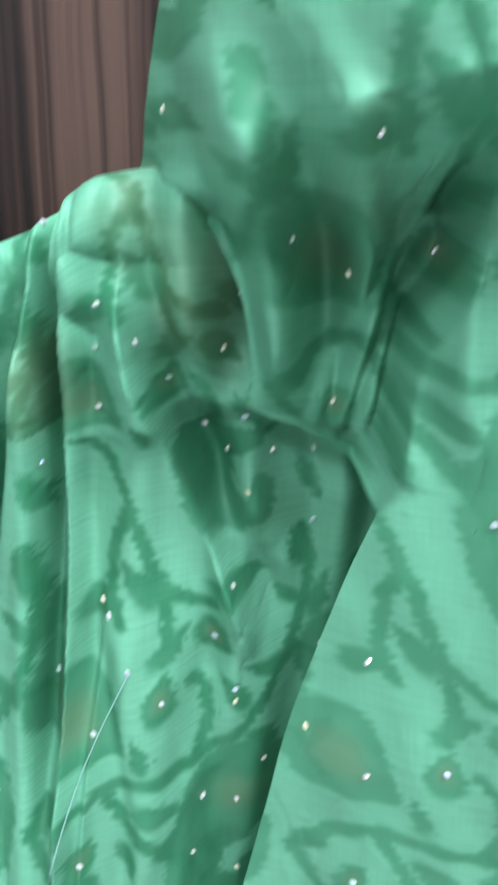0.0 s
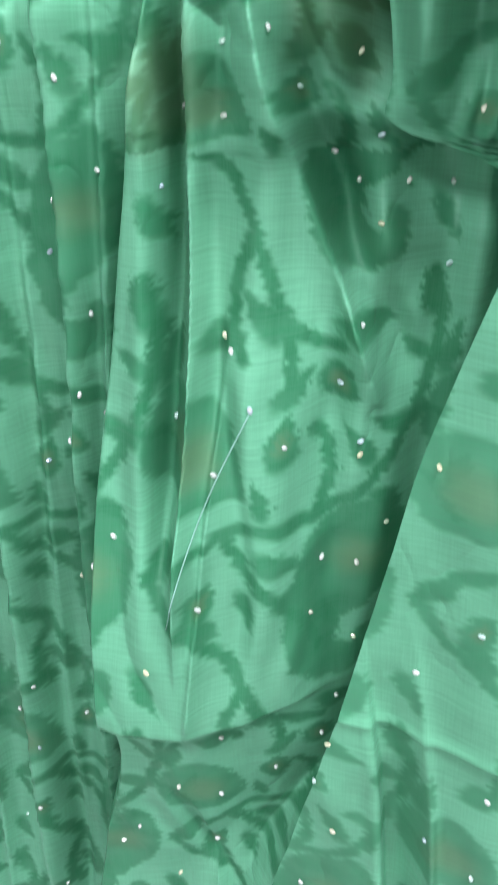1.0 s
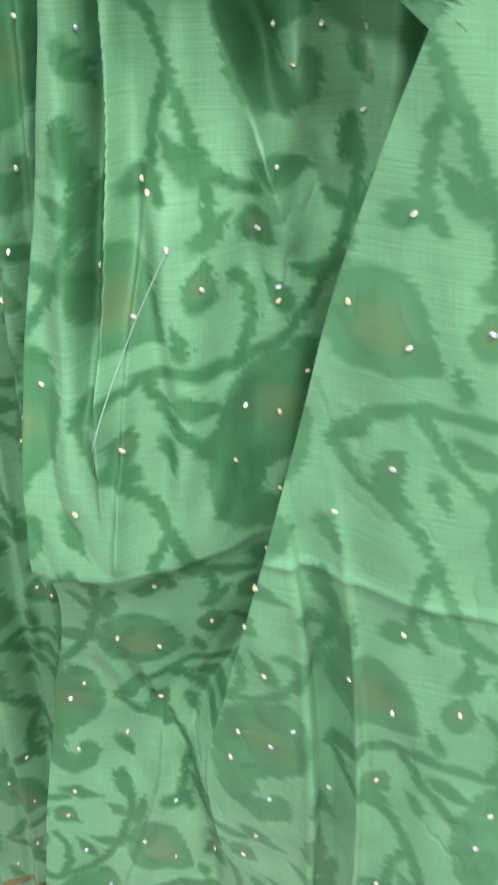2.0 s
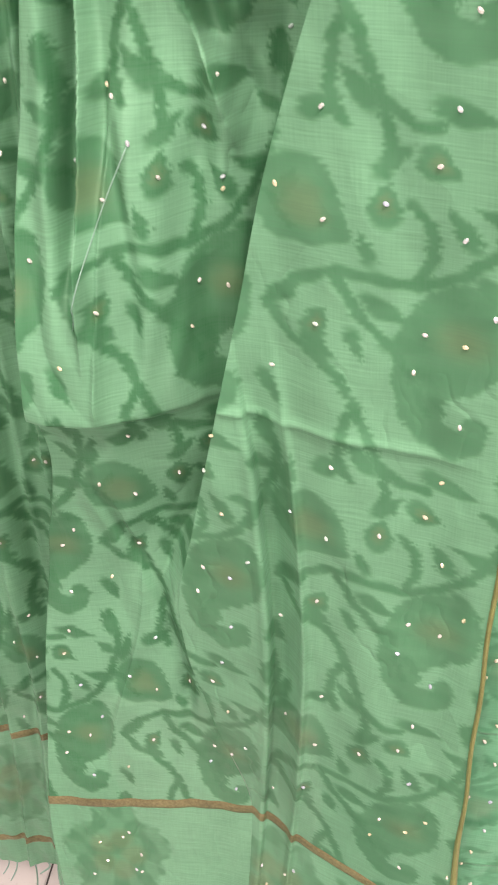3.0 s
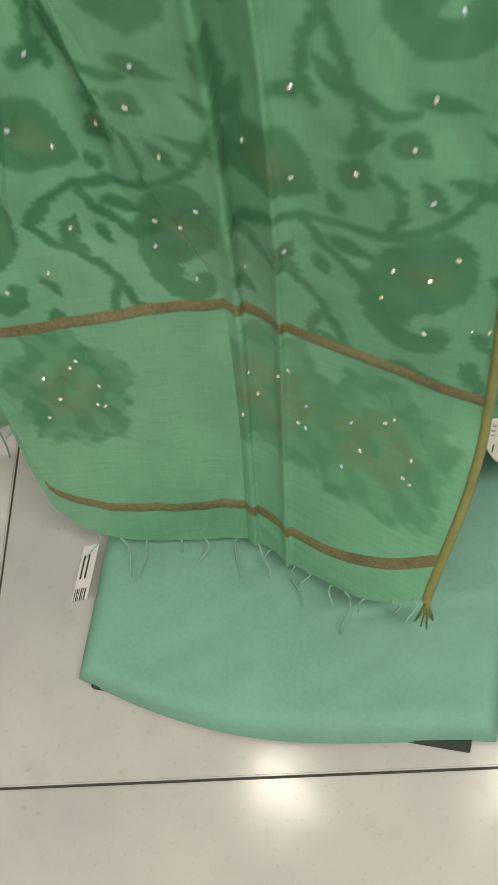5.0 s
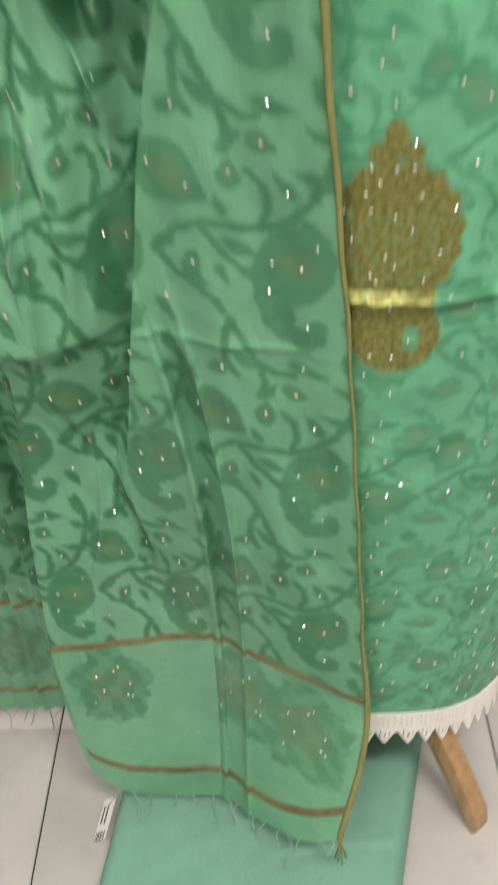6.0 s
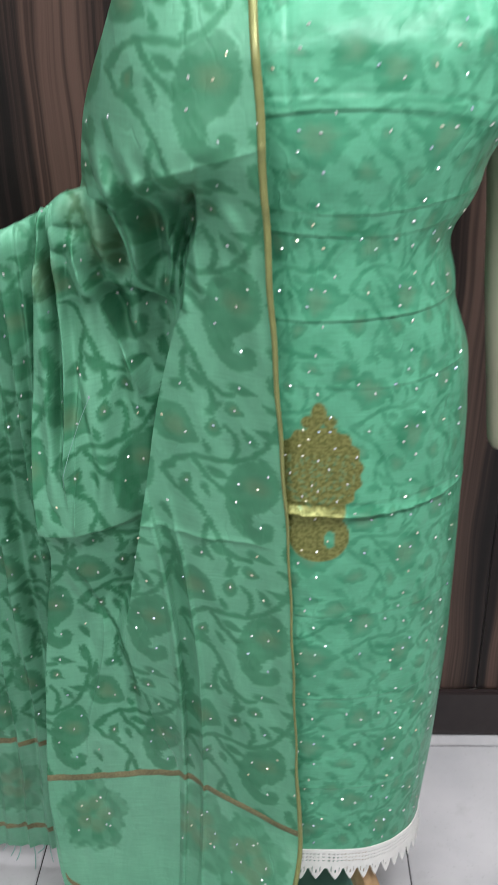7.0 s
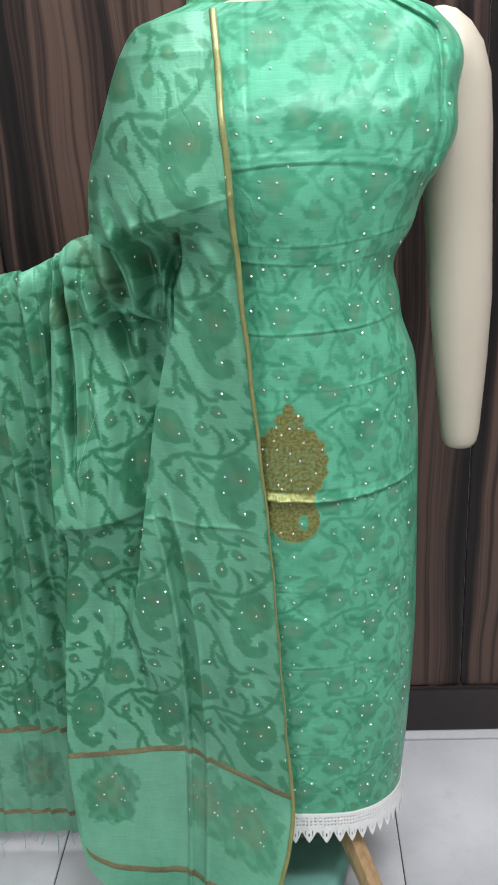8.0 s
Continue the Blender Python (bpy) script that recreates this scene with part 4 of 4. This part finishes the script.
# ---------------------------------------------------------------- dupatta
def dupatta():
    thing = tagged(new("dupatta"), "sheer green printed silk dupatta with gold border and stones", "dupatta")
    rng = random.Random(9)
    spots = [(i * CELL_U + a, k * CELL_W + c) for i in range(-6, 7) for k in range(-2, 7) for a, c in STONES]

    def inked(U, W, end, seeds, depth):
        d, b = print_cell(U, W)
        below = step(end - W, -0.004, 0.004)
        d2, b2 = bouquets(U, W, seeds)
        ik = 0.92 + 0.06 * wave2(U * 50, W * 170, 17)
        return np.stack([(d * (1 - below) + d2 * below) * ik * depth, b * (1 - below) + b2 * below, 0 * d], -1)

    # front panel; u runs to the right from a paisley column beside the border, w follows the height
    cols, rows = 150, 800
    ts = np.linspace(0, 1, cols)
    hem = front_hem(ts)
    z = hem[None, :] + (1.336 - hem[None, :]) * np.linspace(0, 1, rows)[:, None]
    T = ts[None, :] + 0 * z
    P = front_point(T, z)
    U, W = P[..., 0] - spline(z, (0.0, 0.070), (0.36, 0.070), (0.573, 0.074), (0.78, 0.066), (0.985, 0.050), (1.3, 0.030)), z - 0.985 + CELL_W * 5
    end = front_band(ts)[None, :] - 0.985 + CELL_W * 5
    w0 = 0.205 - 0.985 + CELL_W * 5
    seeds = [(-0.02, w0 + 0.010), (-0.091, w0 + 0.028)]
    sheet("front_panel", P, MAT_DUPATTA, thing, "sheer green silk with hooked paisleys and vines", inked(U, W, end, seeds, 0.80), np.stack([U, W], -1))
    set_stones(P, U, W, [(a, c) for a, c in spots if c > 0.31 - 0.985 + CELL_W * 5], thing, rng)
    set_stones(P, U, W, [(cu + 0.024 * math.cos(k), cw + 0.03 * math.sin(k * 1.7)) for cu, cw in seeds for k in range(8)], thing, rng)

    # middle drape
    cols, rows = 190, 620
    ts = np.linspace(0, 1, cols) ** 0.9
    hem = mid_hem(ts)
    xt = mid_point(ts, np.full(cols, 1.06))[:, 0]
    P = hang(mid_point, ts, over_arm(xt), hem, rows)
    n = len(P)
    Wm = np.concatenate([[0], np.cumsum(np.linalg.norm(np.diff(P[:, cols // 2], axis=0), axis=1))])[:, None] + 0 * P[..., 0]
    Wm = Wm - Wm[n // 2] + P[n // 2, cols // 2, 2] - 0.985 + CELL_W * 5
    Wm = np.where(P[..., 2] < 0.98, P[..., 2] - 0.985 + CELL_W * 5, Wm)
    Um = P[..., 0] * 1.12 - 0.078 + 0.012
    end = mid_band(ts)[None, :] - 0.985 + CELL_W * 5
    seeds = [(-0.258, w0 + 0.030)]
    ink = inked(Um, Wm, end, seeds, 1.0)
    # large olive-brown patches on the gathered part
    for fx, fz, fr in ((-0.078, 1.045, 0.024), (-0.152, 1.005, 0.017), (-0.110, 1.075, 0.012)):
        ink[..., 1] = np.maximum(ink[..., 1], 0.6 * step(fr - np.hypot(P[..., 0] - fx, (P[..., 2] - fz) * 0.7) + 0.004 * wave2(P[..., 0] * 150, P[..., 2] * 120, 81), -0.010, 0.012))
    sheet("middle_drape", P, MAT_DUPATTA, thing, "gathered sheer green silk over the forearm", ink, np.stack([Um, Wm], -1))
    set_stones(P, Um, Wm, [(a, c) for a, c in spots if c > 0.31 - 0.985 + CELL_W * 5], thing, rng)
    set_stones(P, Um, Wm, [(cu + 0.026 * math.cos(k), cw + 0.03 * math.sin(k * 1.7)) for cu, cw in seeds for k in range(8)], thing, rng)

    # stones on the gathers
    set_stones(P, P[..., 0], P[..., 2], [(-0.1105, 0.881), (-0.119, 0.903), (-0.063, 0.859), (-0.070, 0.966), (-0.049, 0.967), (-0.028, 0.931), (-0.108, 1.027), (-0.125, 1.021)], thing, rng)

    # far drape
    cols, rows = 170, 480
    ts = np.linspace(0, 1, cols)
    hem = far_hem(ts)
    xt = far_point(ts, np.full(cols, 1.04))[:, 0]
    P = hang(far_point, ts, over_arm(xt), hem, rows)
    Uf, Wf = P[..., 0] * 1.2 - 0.04, P[..., 2] - 0.985 + CELL_W * 5 + 0.05
    end = np.full((1, cols), 0.275 - 0.985 + CELL_W * 5 + 0.05)
    sheet("far_drape", P, MAT_DUPATTA, thing, "sheer green silk end hanging farther back", inked(Uf, Wf, end, [(-0.42, w0 + 0.03), (-0.55, w0 + 0.03)], 0.95), np.stack([Uf, Wf], -1))
    set_stones(P, Uf, Wf, [(a, c) for a, c in spots if a > -0.6 and c > 0.35 - 0.985 + CELL_W * 5], thing, rng)

    # gold edging along the free border
    z = np.linspace(0.113, 1.338, 420)
    width = spline(z, (0.11, 0.0060), (0.3, 0.0055), (0.45, 0.0026), (0.70, 0.0028), (0.85, 0.0042), (1.2, 0.0068), (1.34, 0.0072))
    prof = [(0.0, 0.003), (-0.05, -0.0015), (0.3, -0.0030), (0.75, -0.0026), (1.05, -0.001), (1.0, 0.003)]
    c = front_point(np.zeros_like(z), z)
    P = np.stack([np.stack([c[:, 0] + 0.002 - a * width + 0.0006 * np.sin(z * 60), c[:, 1] + b, c[:, 2]], -1) for a, b in prof], 1)
    sheet("border", P, MAT_ZARI, thing, "narrow gold woven border")

    # woven gold bands across the end panel
    def band(fn, ts, zmid, half, name):
        P = []
        for k in np.linspace(-1, 1, 7):
            p = fn(ts, zmid + k * half)
            p[:, 1] -= 0.0011 * (1.0 if abs(k) < 0.99 else 0.2)
            P.append(p)
        sheet(name, np.array(P), MAT_ZARI_PALE, thing, "brown gold woven band")

    ts = np.linspace(0.02, 1, 150)
    band(front_point, ts, front_band(ts), 0.0052, "zari_band")
    band(front_point, ts, front_hem(ts) + 0.034 + 0.012 * ts, 0.0052, "zari_band")
    ts = np.linspace(0.0, 0.96, 190)
    band(mid_point, ts, mid_band(ts), 0.0052, "zari_band")
    band(mid_point, ts, mid_hem(ts) + 0.046, 0.0052, "zari_band")
    ts = np.linspace(0.05, 1, 150)
    band(far_point, ts, 0.275 + 0 * ts, 0.005, "zari_band")
    band(far_point, ts, 0.092 + 0 * ts, 0.005, "zari_band")

    # loose warp ends along the cut edge, and the knotted tassel at the corner
    def strand(pts, r, mat, name):
        bm = bmesh.new()
        tube(bm, pts, [r] * (len(pts) - 1) + [r * 0.6], 6)
        part(name, bm, mat, thing, smooth=True)

    for fn, hemf, count in ((front_point, front_hem, 9), (mid_point, mid_hem, 6), (far_point, far_hem, 24)):
        for k in range(count):
            t = np.array([(k + 0.3 + 0.5 * rng.random()) / count])
            p = Vector(fn(t, hemf(t) + 0.002)[0])
            ln = rng.uniform(0.008, 0.022) if rng.random() < 0.6 else rng.uniform(0.035, 0.060)
            dx, dy, bow = rng.uniform(-0.014, 0.010), rng.uniform(-0.020, -0.004), rng.uniform(-0.006, 0.006)
            pts = []
            for q in np.linspace(0, 1, 7):
                z = p.z - ln * q
                low = 0.032 if p.y < 0.36 and p.x > -0.2 else 0.002
                spill = max(0.0, low - z)
                pts.append(Vector((p.x + dx * q * q + bow * math.sin(math.pi * 1.4 * q) + 0.5 * bow * spill / 0.01, p.y + dy * q ** 1.5 - 0.001 - 0.8 * spill, max(z, low))))
            strand(pts, rng.uniform(0.0005, 0.0011), MAT_THREAD, "fringe_thread")
    tip = Vector(front_point(np.array([0.0]), np.array([0.113]))[0])
    for k in range(9):
        a = k * 0.7
        strand([tip + Vector((0, 0, 0.002)), tip + Vector((0.002 * math.cos(a), 0.002 * math.sin(a), -0.014)), tip + Vector((0.007 * math.cos(a), 0.006 * math.sin(a), -0.042 - 0.008 * math.sin(a * 3)))], 0.0012, MAT_ZARI, "tassel_thread")
    # pulled thread below a stone on the pleats
    k = np.linspace(0, 1, 18)
    zz, xx = 0.880 - 0.098 * k, -0.1105 - 0.034 * k - 0.004 * np.sin(math.pi * k)
    x0, x1 = mid_point(0 * zz, zz)[:, 0], mid_point(0 * zz + 1, zz)[:, 0]
    on = mid_point((xx - x0) / (x1 - x0), zz)
    taut = np.minimum(on[:, 1], np.linspace(on[0, 1], on[-1, 1], 18)) - 0.002
    line = [Vector((x, y, z)) for x, y, z in zip(on[:, 0], taut, zz)]
    strand(line, 0.00035, MAT_THREAD, "pulled_thread")


def front_hem(t):
    return spline(t, (0, 0.114), (0.25, 0.086), (0.6, 0.062), (1, 0.052))


def front_band(t):
    return spline(t, (0, 0.280), (0.5, 0.297), (1, 0.313))


def mid_hem(t):
    return spline(t, (0, 0.052), (0.3, 0.050), (0.7, 0.056), (0.92, 0.074), (1, 0.102))


def far_hem(t):
    return spline(t, (0, 0.05), (0.4, 0.045), (1, 0.04))


def mid_band(t):
    return spline(t, (0, 0.313), (0.5, 0.304), (1, 0.297))


dupatta()


# ---------------------------------------------------------------- folded trouser cloth on the floor
def folded_cloth():
    thing = tagged(new("folded_fabric"), "folded length of plain teal cotton lying on the floor tiles", "fabric")
    A, B, C, D = Vector((-0.214, 0.208, 0)), Vector((0.136, 0.138, 0)), Vector((0.223, 0.472, 0)), Vector((-0.189, 0.396, 0))
    n, m = 90, 70
    u, v = np.meshgrid(np.linspace(0, 1, n), np.linspace(0, 1, m))
    def corner(i):
        return (A[i] * (1 - u) + B[i] * u) * (1 - v) + (D[i] * (1 - u) + C[i] * u) * v
    x, y = corner(0), corner(1)
    y = y - 0.027 * np.sin(np.pi * u ** 0.8) ** 1.3 * (1 - v) ** 2
    rim = np.minimum(np.minimum(u * 0.35, (1 - u) * 0.35), np.minimum(v * 0.25, (1 - v) * 0.25))
    h = 0.026 * np.sqrt(np.clip(1 - (1 - np.clip(rim / 0.016, 0, 1)) ** 2, 0, 1)) + 0.0015 * wave2(x * 25, y * 30, 41) + 0.0008 * wave2(x * 90, y * 80, 42)
    h = h + 0.004 * step(v - 0.35 + 0.05 * (1 - u), -0.005, 0.005) * step(u, 0.55, 0.62) + 0.003
    P = np.stack([x, y, np.maximum(h, 0.006)], -1)
    ob = sheet("top_layer", P, MAT_TEAL, thing, "smooth teal cotton")
    # near-black slab: the shade below the front roll, painted as a dark line
    bm = bmesh.new()
    q = [A + Vector((0.012, -0.008, 0)), B + Vector((-0.022, -0.006, 0)), C + Vector((-0.01, -0.01, 0)), D + Vector((0.01, -0.01, 0))]
    lo, hi = [bm.verts.new(p) for p in q], [bm.verts.new(p + Vector((0, 0, 0.008))) for p in q]
    bm.faces.new(lo[::-1])
    bm.faces.new(hi)
    for k in range(4):
        bm.faces.new((lo[k], lo[(k + 1) % 4], hi[(k + 1) % 4], hi[k]))
    part("under_shade", bm, MAT_UNDER_SHADE, thing, "near-black slab standing in for the shade under the fold")
    # paper label tucked under the side
    tag = tagged(new("paper_label"), "white paper price label with dark printed bars by the folded fabric", "label")
    tag.matrix_basis = pose(-0.214, 0.306, 0.012, 0, -30, -8)
    bm = bmesh.new()
    box(bm, -0.010, 0.010, -0.028, 0.028, 0, 0.0006)
    part("card", bm, MAT_PAPER, tag)
    bm = bmesh.new()
    for k in range(6):
        box(bm, -0.008 + 0.0026 * k, -0.008 + 0.0026 * k + (0.0014 if k % 2 else 0.0008), -0.028, -0.016, 0.0006, 0.0009)
    for k in range(2):
        box(bm, -0.006 + k * 0.006, -0.004 + k * 0.006, -0.006, 0.018, 0.0006, 0.0009)
    part("printed_bars", bm, MAT_INK, tag, "dark printed bars")


folded_cloth()


# ---------------------------------------------------------------- floor tiles
def tiles():
    bm = bmesh.new()
    box(bm, -0.2988, 0.2988, -0.2988, 0.2988, -0.008, 0.0, 0.0012)
    me = bpy.data.meshes.new("tile")
    bm.to_mesh(me)
    bm.free()
    me.materials.append(MAT_TILE)
    for i in range(-4, 5):
        for k in range(-6, 1):
            ob = new("tile", me)
            ob.parent = floor
            ob.location = (0.6 * i, 0.42 + 0.6 * k, 0)
    bm = bmesh.new()
    box(bm, -0.2988, 0.2988, 0.0012, 0.046, -0.008, 0.0, 0.0012)
    me = bpy.data.meshes.new("cut_tile")
    bm.to_mesh(me)
    bm.free()
    me.materials.append(MAT_TILE)
    for i in range(-4, 5):
        ob = new("cut_tile", me)
        ob.parent = floor
        ob.location = (0.6 * i, 0.72, 0)


tiles()
